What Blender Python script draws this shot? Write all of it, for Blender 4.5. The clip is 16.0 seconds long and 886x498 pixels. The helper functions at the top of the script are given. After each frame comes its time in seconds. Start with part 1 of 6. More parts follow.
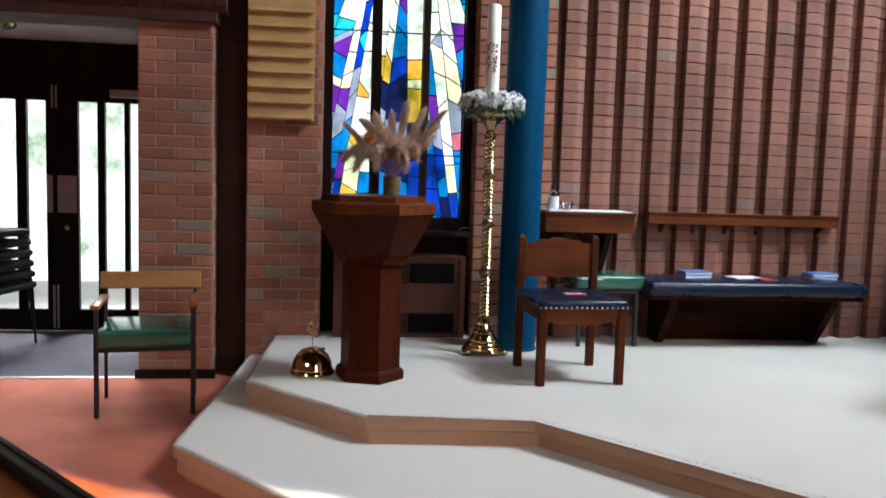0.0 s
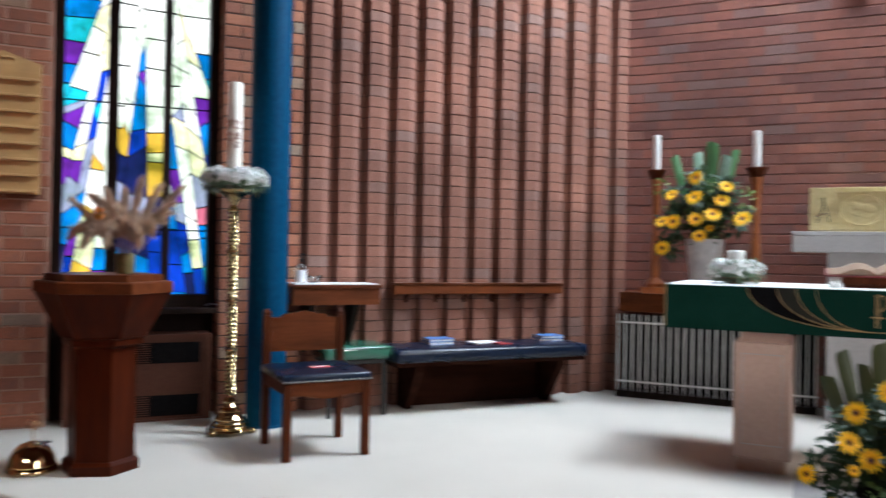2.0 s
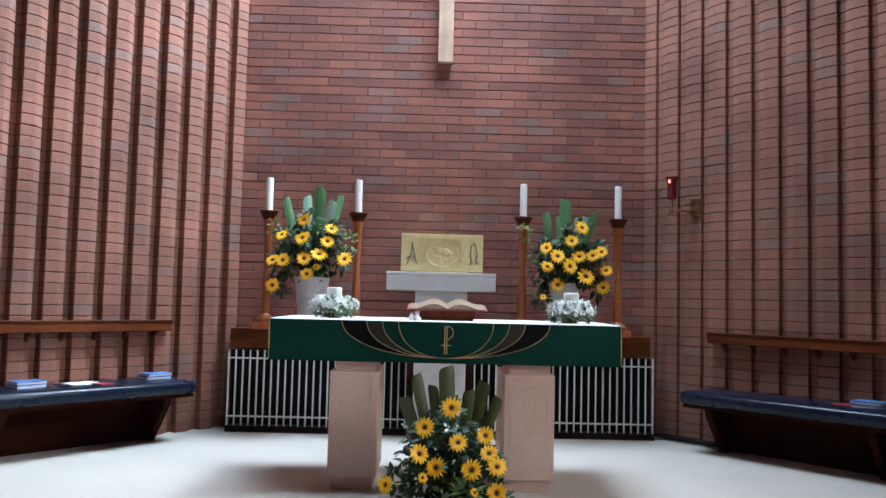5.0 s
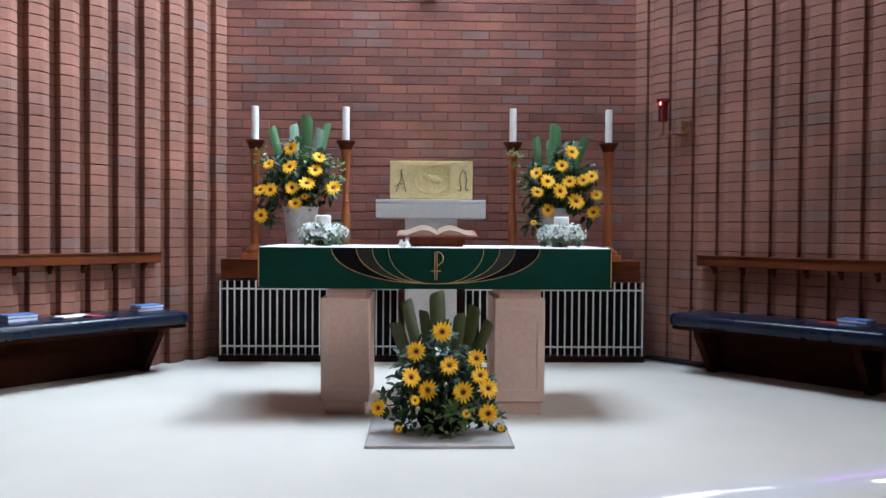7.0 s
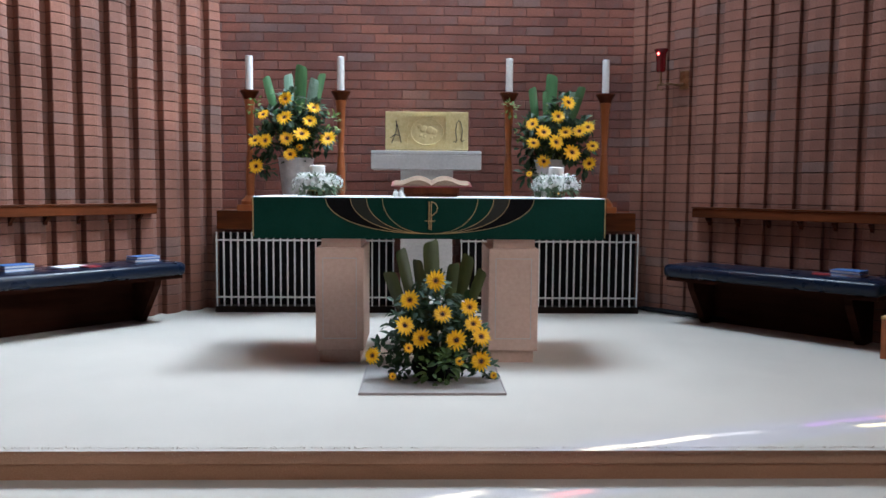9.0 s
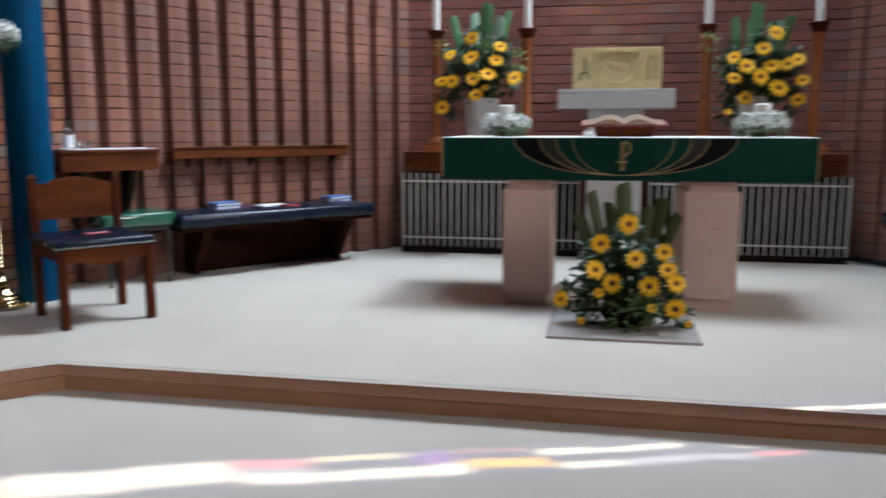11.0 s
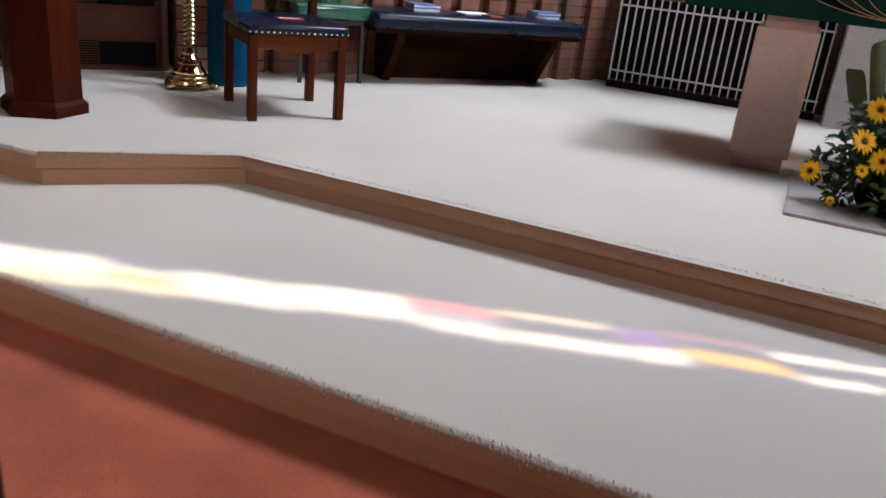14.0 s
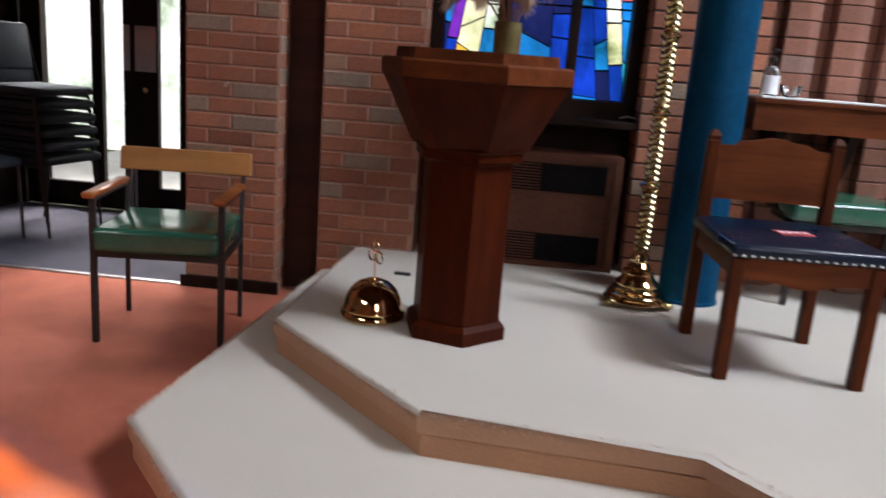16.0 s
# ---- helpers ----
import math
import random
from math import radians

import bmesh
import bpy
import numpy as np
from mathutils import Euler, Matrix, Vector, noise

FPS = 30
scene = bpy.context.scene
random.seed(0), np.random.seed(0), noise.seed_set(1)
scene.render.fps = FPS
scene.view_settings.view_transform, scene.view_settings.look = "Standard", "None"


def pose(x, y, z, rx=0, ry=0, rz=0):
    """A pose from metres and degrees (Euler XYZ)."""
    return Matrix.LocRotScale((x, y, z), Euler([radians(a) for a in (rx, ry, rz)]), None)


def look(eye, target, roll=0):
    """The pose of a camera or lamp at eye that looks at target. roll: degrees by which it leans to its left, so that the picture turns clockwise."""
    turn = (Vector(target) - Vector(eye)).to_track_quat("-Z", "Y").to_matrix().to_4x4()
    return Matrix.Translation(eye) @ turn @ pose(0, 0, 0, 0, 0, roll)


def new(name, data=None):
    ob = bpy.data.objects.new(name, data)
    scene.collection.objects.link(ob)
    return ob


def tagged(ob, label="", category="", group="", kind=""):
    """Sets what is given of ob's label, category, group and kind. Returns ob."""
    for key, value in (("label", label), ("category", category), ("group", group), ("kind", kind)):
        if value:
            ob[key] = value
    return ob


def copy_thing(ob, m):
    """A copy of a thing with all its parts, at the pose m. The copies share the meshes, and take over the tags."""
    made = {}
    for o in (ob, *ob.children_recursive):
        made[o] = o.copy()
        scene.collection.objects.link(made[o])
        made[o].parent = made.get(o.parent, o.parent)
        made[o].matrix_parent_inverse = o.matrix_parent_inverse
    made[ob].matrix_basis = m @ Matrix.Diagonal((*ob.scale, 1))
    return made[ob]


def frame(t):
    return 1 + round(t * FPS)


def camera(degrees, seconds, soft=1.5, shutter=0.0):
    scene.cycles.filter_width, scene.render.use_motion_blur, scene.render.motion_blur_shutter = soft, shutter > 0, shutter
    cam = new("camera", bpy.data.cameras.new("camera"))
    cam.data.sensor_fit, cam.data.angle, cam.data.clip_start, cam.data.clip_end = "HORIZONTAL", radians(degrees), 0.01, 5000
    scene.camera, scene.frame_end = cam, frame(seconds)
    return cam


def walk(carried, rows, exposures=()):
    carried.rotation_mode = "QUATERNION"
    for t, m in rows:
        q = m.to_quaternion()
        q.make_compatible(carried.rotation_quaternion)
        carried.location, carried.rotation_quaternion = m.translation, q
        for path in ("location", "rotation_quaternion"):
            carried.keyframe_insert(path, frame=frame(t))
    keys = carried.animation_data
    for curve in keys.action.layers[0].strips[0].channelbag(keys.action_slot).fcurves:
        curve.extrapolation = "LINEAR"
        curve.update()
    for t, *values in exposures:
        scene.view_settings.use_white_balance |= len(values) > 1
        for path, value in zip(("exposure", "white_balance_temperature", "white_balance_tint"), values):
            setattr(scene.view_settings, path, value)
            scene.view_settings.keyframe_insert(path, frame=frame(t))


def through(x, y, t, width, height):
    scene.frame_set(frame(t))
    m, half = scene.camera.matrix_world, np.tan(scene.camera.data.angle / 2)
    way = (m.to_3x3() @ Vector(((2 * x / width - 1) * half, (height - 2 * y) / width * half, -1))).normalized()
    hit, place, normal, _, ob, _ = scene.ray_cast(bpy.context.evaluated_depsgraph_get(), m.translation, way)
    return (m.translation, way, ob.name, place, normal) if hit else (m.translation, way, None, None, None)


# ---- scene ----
cam = camera(58.2, 16.0, shutter=0.4)
PATH = [
    (0, (-0.4, -4.383, 1.063), (-1.73, -2.9, 0.881), 1.8),
    (0.5, (-0.379, -4.386, 1.085), (-1.716, -2.9, 1.012), 1.7),
    (1, (-0.36, -4.386, 1.089), (-1.692, -2.895, 1.059), 1.8),
    (1.5, (-0.299, -4.389, 1.096), (-1.538, -2.819, 1.091), 1.6),
    (2, (-0.244, -4.374, 1.093), (-1.105, -2.568, 1.1), 1.1),
    (2.5, (-0.182, -4.387, 1.082), (-0.709, -2.458, 1.091), 0.6),
    (3, (-0.142, -4.44, 1.098), (-0.388, -2.455, 1.102), 0.1),
    (3.5, (-0.113, -4.45, 1.101), (-0.219, -2.453, 1.105), -0.1),
    (3.7, (-0.109, -4.461, 1.115), (-0.179, -2.462, 1.13), -0.3),
    (5.8, (-0.093, -4.561, 1.05), (-0.024, -2.568, 1.208), 1.3),
    (6, (-0.095, -4.544, 1.047), (-0.021, -2.546, 1.102), 0.7),
    (6.5, (-0.082, -4.534, 1.037), (-0.009, -2.536, 1.051), 0.5),
    (7, (-0.08, -4.511, 1.041), (-0.027, -2.512, 0.996), 0.4),
    (7.5, (-0.075, -4.506, 1.03), (-0.039, -2.508, 0.958), 0.6),
    (8, (-0.083, -4.519, 1.024), (-0.064, -2.521, 0.931), 0.6),
    (8.2, (-0.075, -4.513, 1.015), (-0.067, -2.516, 0.909), 0.4),
    (10.3, (-0.041, -4.544, 1.009), (0.11, -2.564, 0.772), 0.6),
    (10.5, (-0.056, -4.52, 1.01), (0.013, -2.537, 0.758), 0.3),
    (11, (-0.135, -4.466, 0.996), (-0.509, -2.524, 0.696), -0.0),
    (11.5, (-0.22, -4.45, 0.988), (-0.913, -2.607, 0.64), 0.9),
    (12, (-0.231, -4.441, 0.998), (-1.19, -2.731, 0.602), 0.9),
    (12.5, (-0.314, -4.433, 0.982), (-1.459, -2.858, 0.526), 1.9),
    (13, (-0.315, -4.436, 0.968), (-1.332, -2.792, 0.453), 2.4),
    (13.5, (-0.338, -4.308, 0.933), (-1.113, -2.617, 0.198), 5.1),
    (14, (-0.436, -4.073, 0.895), (-1.136, -2.347, 0.167), 6.2),
    (14.5, (-0.613, -3.783, 0.897), (-1.538, -2.135, 0.244), 8.6),
    (15, (-0.861, -3.574, 0.922), (-2.01, -2.031, 0.376), 6.2),
    (15.5, (-1.049, -3.297, 0.978), (-2.463, -1.994, 0.429), 5.1),
    (16, (-1.308, -3.18, 0.936), (-2.877, -2.034, 0.464), 4.4),
]
walk(cam, [(t, look(eye, target, roll)) for t, eye, target, roll in PATH], exposures=[(0, 1.72, 6200, 10), (1.0, 1.78, 6150, 10), (1.5, 1.88, 6150, 10), (2.0, 1.86, 6150, 10), (3, 1.94, 5950, 9.5), (6, 2.0, 5780, 8), (8.2, 1.92, 5900, 9), (10.3, 1.62, 6000, 9.5), (11.5, 1.55, 6300, 12), (12.5, 1.56, 6450, 16), (13.5, 1.62, 6450, 17), (14.5, 1.4, 6450, 15), (15, 1.34, 6250, 13.5), (16, 1.58, 6550, 16)])

# ---- light ----
SUN_DIR = Vector((-0.8245, -0.265, -0.5))  # the way the sunlight travels
world = bpy.data.worlds.new("sky")
scene.world = world
world.use_nodes = True
wn = world.node_tree.nodes
sky = wn.new("ShaderNodeTexSky")
sky.sky_type, sky.sun_disc = "NISHITA", False
sky.sun_elevation, sky.sun_rotation = math.radians(30), math.radians(72)
wn["Background"].inputs["Strength"].default_value = 0.05
world.node_tree.links.new(sky.outputs[0], wn["Background"].inputs["Color"])

sun = new("sun", bpy.data.lights.new("sun", "SUN"))
sun.data.energy, sun.data.angle, sun.data.color = 5.0, radians(0.5), (1.0, 0.93, 0.82)
sun.matrix_world = look((0, 0, 0), SUN_DIR)


def area_lamp(name, m, width, height, watts, colour, spread=180):
    """An area lamp at one opening, for daylight or added fill."""
    lamp = bpy.data.lights.new(name, "AREA")
    lamp.shape, lamp.size, lamp.size_y, lamp.energy, lamp.color = "RECTANGLE", width, height, watts, colour
    lamp.spread = radians(spread)
    ob = new(name, lamp)
    ob.matrix_world = m
    return ob


area_lamp("skylight_daylight", look((0.1, 1.05, 6.1), (-0.1, 0.4, 0)), 2.4, 1.7, 104, (0.75, 0.89, 1.0))
# Second lamp under the skylight, added and aimed to brighten the left wall.
area_lamp("skylight_slant_daylight", look((1.15, 1.5, 5.9), (-2.9, 0.45, 2.4)), 1.3, 1.3, 60, (0.82, 0.92, 1.0), 110)
# Fill lamp at an unseen, added opening; brightens the altar and other fronts.
area_lamp("nave_window_daylight", look((7.0, -4.3, 4.6), (-0.1, 0.4, 0.7)), 2.1, 2.2, 11, (1.0, 0.96, 0.9), 46)
# Fill for red floor and risers; its back opening is added, unseen.
area_lamp("back_window_daylight", look((-0.5, -9.95, 4.95), (-2.7, -3.5, -0.3)), 3.0, 1.2, 3.3, (1.0, 0.95, 0.88), 26)
area_lamp("porch_daylight", pose(-2.0, 1.72, 0, 0, 0, 49.5) @ look((-5.9, 3.6, 3.3), (-5.6, -0.6, -0.3)), 2.2, 2.2, 60, (1.0, 0.98, 0.93), 64)


# ---- materials ----
def nodes_of(name):
    m = bpy.data.materials.new(name)
    m.use_nodes = True
    t = m.node_tree
    return m, t, t.nodes["Principled BSDF"]


def piece_random(t):
    """A random number for each object or each loose island."""
    o, g, a, f = (t.nodes.new(n) for n in ("ShaderNodeObjectInfo", "ShaderNodeNewGeometry", "ShaderNodeMath", "ShaderNodeMath"))
    f.operation = "FRACT"
    t.links.new(o.outputs["Random"], a.inputs[0])
    t.links.new(g.outputs["Random Per Island"], a.inputs[1])
    t.links.new(a.outputs[0], f.inputs[0])
    return f.outputs[0]


def ramp_of(t, source, stops, interpolation="LINEAR"):
    r = t.nodes.new("ShaderNodeValToRGB")
    r.color_ramp.interpolation = interpolation
    while len(r.color_ramp.elements) < len(stops):
        r.color_ramp.elements.new(0.5)
    for e, (p, c) in zip(r.color_ramp.elements, stops):
        e.position, e.color = p, (*c, 1)
    t.links.new(source, r.inputs[0])
    return r.outputs[0]


def noise_of(t, scale, detail=4.0, rough=0.6, stretch=(1, 1, 1)):
    c, m, n = (t.nodes.new(k) for k in ("ShaderNodeTexCoord", "ShaderNodeMapping", "ShaderNodeTexNoise"))
    m.inputs["Scale"].default_value = stretch
    n.inputs["Scale"].default_value, n.inputs["Detail"].default_value, n.inputs["Roughness"].default_value = scale, detail, rough
    t.links.new(c.outputs["Object"], m.inputs[0])
    t.links.new(m.outputs[0], n.inputs["Vector"])
    return n.outputs[0]


def blend(t, kind, amount, a, b):
    x = t.nodes.new("ShaderNodeMix")
    x.data_type, x.blend_type = "RGBA", kind
    if isinstance(amount, float):
        x.inputs[0].default_value = amount
    else:
        t.links.new(amount, x.inputs[0])
    for socket, v in ((x.inputs[6], a), (x.inputs[7], b)):
        if isinstance(v, tuple):
            socket.default_value = (*v, 1)
        else:
            t.links.new(v, socket)
    return x.outputs[2]


def relief(t, bsdf, source, strength, distance):
    b = t.nodes.new("ShaderNodeBump")
    b.inputs["Strength"].default_value, b.inputs["Distance"].default_value = strength, distance
    t.links.new(source, b.inputs["Height"])
    t.links.new(b.outputs[0], bsdf.inputs["Normal"])


def surface(name, dark, light, rough=0.6, metal=0.0, grain=30.0, wear=3.0, bump=0.2, depth=0.002, stretch=(1, 1, 1), vary=0.25, coat=0.0, sheen=0.0, gloss=0.5):
    """A material with fine grain, broad wear and relief, between two colours."""
    m, t, b = nodes_of(name)
    fine, broad = noise_of(t, grain, 5.0, 0.65, stretch), noise_of(t, wear, 3.0, 0.55)
    base = ramp_of(t, fine, [(0.3, dark), (0.72, light)])
    mid = tuple((x + y) / 2 for x, y in zip(dark, light))
    shade = ramp_of(t, broad, [(0.3, tuple(1 - vary for _ in mid)), (0.7, (1.0, 1.0, 1.0))])
    t.links.new(blend(t, "MULTIPLY", 1.0, base, shade), b.inputs["Base Color"])
    t.links.new(ramp_of(t, broad, [(0.25, (min(rough * 1.2, 1),) * 3), (0.75, (rough * 0.85,) * 3)]), b.inputs["Roughness"])
    b.inputs["Metallic"].default_value, b.inputs["Coat Weight"].default_value, b.inputs["Sheen Weight"].default_value = metal, coat, sheen
    b.inputs["Specular IOR Level"].default_value = gloss
    if bump:
        relief(t, b, fine, bump, depth)
    return m


def brick_material(name, stops, rough=0.85):
    m, t, b = nodes_of(name)
    base = ramp_of(t, piece_random(t), stops)
    fine, broad = noise_of(t, 90.0, 6.0, 0.7), noise_of(t, 9.0, 4.0, 0.6)
    a = blend(t, "MULTIPLY", 0.7, base, ramp_of(t, fine, [(0.3, (0.55, 0.5, 0.48)), (0.7, (1.15, 1.1, 1.08))]))
    c = blend(t, "MIX", ramp_of(t, broad, [(0.55, (0, 0, 0)), (0.8, (0.45, 0.45, 0.45))]), a, (0.16, 0.11, 0.1))
    g, patch = t.nodes.new("ShaderNodeNewGeometry"), t.nodes.new("ShaderNodeTexNoise")
    patch.inputs["Scale"].default_value, patch.inputs["Detail"].default_value = 1.7, 5.0
    t.links.new(g.outputs["Position"], patch.inputs["Vector"])
    c = blend(t, "MULTIPLY", 1.0, c, ramp_of(t, patch.outputs[0], [(0.32, (0.7, 0.68, 0.68)), (0.68, (1.16, 1.12, 1.1))]))
    t.links.new(c, b.inputs["Base Color"])
    b.inputs["Roughness"].default_value = rough
    relief(t, b, fine, 0.5, 0.003)
    return m


BRICK_DARK = brick_material("dark_red_brick", [(0.0, (0.185, 0.072, 0.058)), (0.3, (0.29, 0.109, 0.078)), (0.5, (0.24, 0.091, 0.068)), (0.75, (0.315, 0.122, 0.085)), (0.88, (0.225, 0.095, 0.077)), (0.96, (0.225, 0.13, 0.114)), (1.0, (0.32, 0.142, 0.1))])
# Darkened copy of BRICK_DARK, with the entrance wall's shade put into the colour.
BRICK_SHADED = brick_material("shaded_brown_brick", [(0.0, (0.070, 0.025, 0.019)), (0.3, (0.093, 0.033, 0.023)), (0.55, (0.080, 0.028, 0.021)), (0.8, (0.106, 0.038, 0.025)), (0.93, (0.074, 0.032, 0.026)), (0.97, (0.078, 0.046, 0.042)), (1.0, (0.110, 0.045, 0.031))])
BRICK_RIB = brick_material("pinkish_brown_brick", [(0.0, (0.222, 0.098, 0.067)), (0.35, (0.258, 0.114, 0.077)), (0.65, (0.235, 0.104, 0.071)), (0.88, (0.272, 0.122, 0.083)), (0.95, (0.222, 0.118, 0.09)), (1.0, (0.222, 0.132, 0.108))])
BRICK_PIER = brick_material("orange_brown_brick", [(0.0, (0.27, 0.1, 0.056)), (0.25, (0.43, 0.172, 0.095)), (0.45, (0.34, 0.13, 0.075)), (0.68, (0.47, 0.2, 0.115)), (0.78, (0.31, 0.13, 0.085)), (0.87, (0.38, 0.235, 0.15)), (1.0, (0.31, 0.24, 0.18))])
MORTAR_DARK = surface("dark_raked_mortar", (0.04, 0.018, 0.013), (0.08, 0.036, 0.026), 0.95, grain=80, bump=0.5)
MORTAR_END = surface("red_brown_mortar", (0.15, 0.07, 0.055), (0.25, 0.125, 0.1), 0.95, grain=80, bump=0.5)
MORTAR_RIB = surface("brown_mortar", (0.05, 0.022, 0.016), (0.092, 0.043, 0.031), 0.95, grain=80, bump=0.5)
MORTAR_PALE = surface("buff_mortar", (0.36, 0.2, 0.145), (0.52, 0.32, 0.24), 0.95, grain=80, bump=0.5)
WOOD_RED = surface("red_brown_varnished_wood", (0.042, 0.0082, 0.0022), (0.108, 0.0245, 0.0066), 0.45, grain=14, stretch=(1, 1, 0.12), wear=5, bump=0.1, depth=0.001, gloss=0.1)
WOOD_REDH = surface("red_brown_varnished_board", (0.075, 0.017, 0.0048), (0.18, 0.047, 0.014), 0.45, grain=14, stretch=(0.1, 1, 1), wear=5, bump=0.1, depth=0.001, gloss=0.12)
WOOD_ORANGE = surface("orange_turned_wood", (0.27, 0.066, 0.014), (0.42, 0.122, 0.03), 0.4, grain=14, stretch=(1, 1, 0.12), wear=6, bump=0.1, depth=0.001, coat=0.2)
WOOD_PALE = surface("pale_oak_board", (0.5, 0.28, 0.1), (0.64, 0.39, 0.16), 0.5, grain=16, stretch=(0.12, 1, 1), wear=6, bump=0.1, depth=0.001)
WOOD_HONEY = surface("honey_brown_board", (0.33, 0.13, 0.035), (0.46, 0.2, 0.06), 0.45, grain=16, stretch=(0.12, 1, 1), wear=6, bump=0.1, depth=0.001)
WOOD_CROSS = surface("pale_pinkish_oak", (0.42, 0.27, 0.18), (0.55, 0.38, 0.27), 0.55, grain=16, stretch=(1, 1, 0.12), wear=6, bump=0.1, depth=0.001)
WOOD_DARK = surface("dark_brown_timber", (0.009, 0.0045, 0.003), (0.024, 0.011, 0.007), 0.55, gloss=0.15, grain=16, stretch=(1, 1, 0.1), wear=4, bump=0.15, depth=0.001)
WOOD_BLACK = surface("blackened_timber", (0.003, 0.002, 0.0018), (0.008, 0.005, 0.004), 0.42, grain=16, stretch=(0.1, 1, 1), wear=4, bump=0.15, gloss=0.4)
# Kept this dark so the deep shade under the benches is in the colour.
WOOD_SHADE = surface("shade_dark_board", (0.018, 0.006, 0.0035), (0.036, 0.012, 0.007), 0.85, grain=16, stretch=(0.1, 1, 1), wear=4, bump=0.15, gloss=0.05)
WOOD_LEDGE = surface("dark_varnished_ledge", (0.05, 0.0105, 0.002), (0.15, 0.036, 0.007), 0.4, grain=14, stretch=(0.1, 1, 1), wear=5, bump=0.1, depth=0.001, gloss=0.16)
WOOD_FONT = surface("dark_mahogany", (0.027, 0.0038, 0.0008), (0.072, 0.011, 0.0023), 0.4, grain=14, stretch=(1, 1, 0.12), wear=5, bump=0.1, depth=0.001, gloss=0.08)
WOOD_PEW = surface("blackened_red_wood", (0.017, 0.0042, 0.0018), (0.042, 0.0105, 0.0042), 0.4, grain=14, stretch=(1, 1, 0.12), wear=5, bump=0.12, depth=0.001, gloss=0.3)
WOOD_SOFFIT = surface("brown_stained_boarding", (0.045, 0.014, 0.008), (0.085, 0.028, 0.016), 0.6, grain=16, stretch=(0.1, 1, 1), wear=4, bump=0.15)
CARPET = surface("cream_carpet", (0.515, 0.465, 0.405), (0.66, 0.602, 0.53), 0.97, grain=240, wear=1.2, bump=0.8, depth=0.004, vary=0.1, sheen=0.15)
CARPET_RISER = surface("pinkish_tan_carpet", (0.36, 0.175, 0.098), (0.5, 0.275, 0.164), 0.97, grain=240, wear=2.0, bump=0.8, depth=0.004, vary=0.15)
CARPET_PILE = surface("frayed_carpet_pile", (0.5, 0.385, 0.3), (0.72, 0.62, 0.53), 0.97, grain=120, wear=3, bump=0, vary=0.2)
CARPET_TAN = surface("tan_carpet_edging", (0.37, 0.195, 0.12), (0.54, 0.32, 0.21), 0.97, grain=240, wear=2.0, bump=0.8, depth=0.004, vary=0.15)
CARPET_RED = surface("red_carpet", (0.4, 0.08, 0.036), (0.61, 0.146, 0.066), 0.97, grain=220, wear=3.4, bump=0.8, depth=0.004, vary=0.3, sheen=0.1)
CARPET_BLUE = surface("slate_blue_carpet", (0.034, 0.033, 0.055), (0.072, 0.068, 0.102), 0.97, grain=220, wear=2.0, bump=0.8, depth=0.004)
PLASTER = surface("white_plaster", (0.68, 0.66, 0.62), (0.78, 0.76, 0.72), 0.9, grain=40, wear=1.0, bump=0.1, vary=0.1)
STONE_PALE = surface("pale_limestone", (0.44, 0.42, 0.41), (0.54, 0.52, 0.51), 0.7, grain=60, wear=5, bump=0.1, vary=0.12)
STONE_PINK = surface("pinkish_stone_panel", (0.54, 0.365, 0.29), (0.62, 0.435, 0.355), 0.6, grain=40, wear=3, bump=0.03, vary=0.08)
BRASS = surface("polished_brass", (0.44, 0.33, 0.16), (0.64, 0.5, 0.27), 0.24, metal=1.0, grain=40, wear=8, bump=0.05, vary=0.2)
BRONZE = surface("dark_bronze", (0.2, 0.11, 0.055), (0.36, 0.22, 0.12), 0.35, metal=1.0, grain=40, wear=8, bump=0.05, vary=0.3)
BRASS_MIRROR = surface("mirror_polished_brass", (0.8, 0.6, 0.3), (0.92, 0.74, 0.44), 0.07, metal=1.0, grain=30, wear=8, bump=0.03, vary=0.15)
GOLD = surface("gilded_metal", (0.66, 0.53, 0.24), (0.82, 0.7, 0.38), 0.45, metal=0.35, grain=60, wear=9, bump=0.15, vary=0.15)
IRON = surface("black_painted_steel", (0.014, 0.012, 0.012), (0.03, 0.027, 0.026), 0.45, grain=60, bump=0.05)
VINYL_NAVY = surface("navy_leathercloth", (0.003, 0.008, 0.022), (0.006, 0.014, 0.036), 0.28, grain=160, wear=6, bump=0.2, depth=0.001, gloss=0.28)
VINYL_GREEN = surface("green_leathercloth", (0.02, 0.1, 0.062), (0.038, 0.155, 0.1), 0.13, grain=160, wear=6, bump=0.2, depth=0.0006, gloss=0.8)
FABRIC_BLUE = surface("slate_blue_fabric", (0.012, 0.02, 0.03), (0.026, 0.04, 0.055), 0.9, grain=200, bump=0.5)
PAINT_BLUE = surface("blue_painted_steel", (0.001, 0.04, 0.1), (0.0015, 0.062, 0.14), 0.5, grain=30, wear=2, bump=0.03, vary=0.15, gloss=0.08)
PAINT_WHITE = surface("white_enamel", (0.74, 0.73, 0.71), (0.84, 0.83, 0.81), 0.4, grain=40, bump=0.03, vary=0.12)
PAINT_BROWN = surface("brown_enamelled_metal", (0.1, 0.034, 0.02), (0.145, 0.052, 0.032), 0.5, grain=60, wear=4, bump=0.05, gloss=0.25)
BLACK = surface("matt_black", (0.004, 0.004, 0.005), (0.01, 0.009, 0.01), 0.85, grain=50, bump=0.1, gloss=0.15)
CLOTH_GREEN = surface("bottle_green_cloth", (0.0022, 0.028, 0.02), (0.005, 0.048, 0.034), 0.9, grain=260, wear=3, bump=0.4, gloss=0.15)
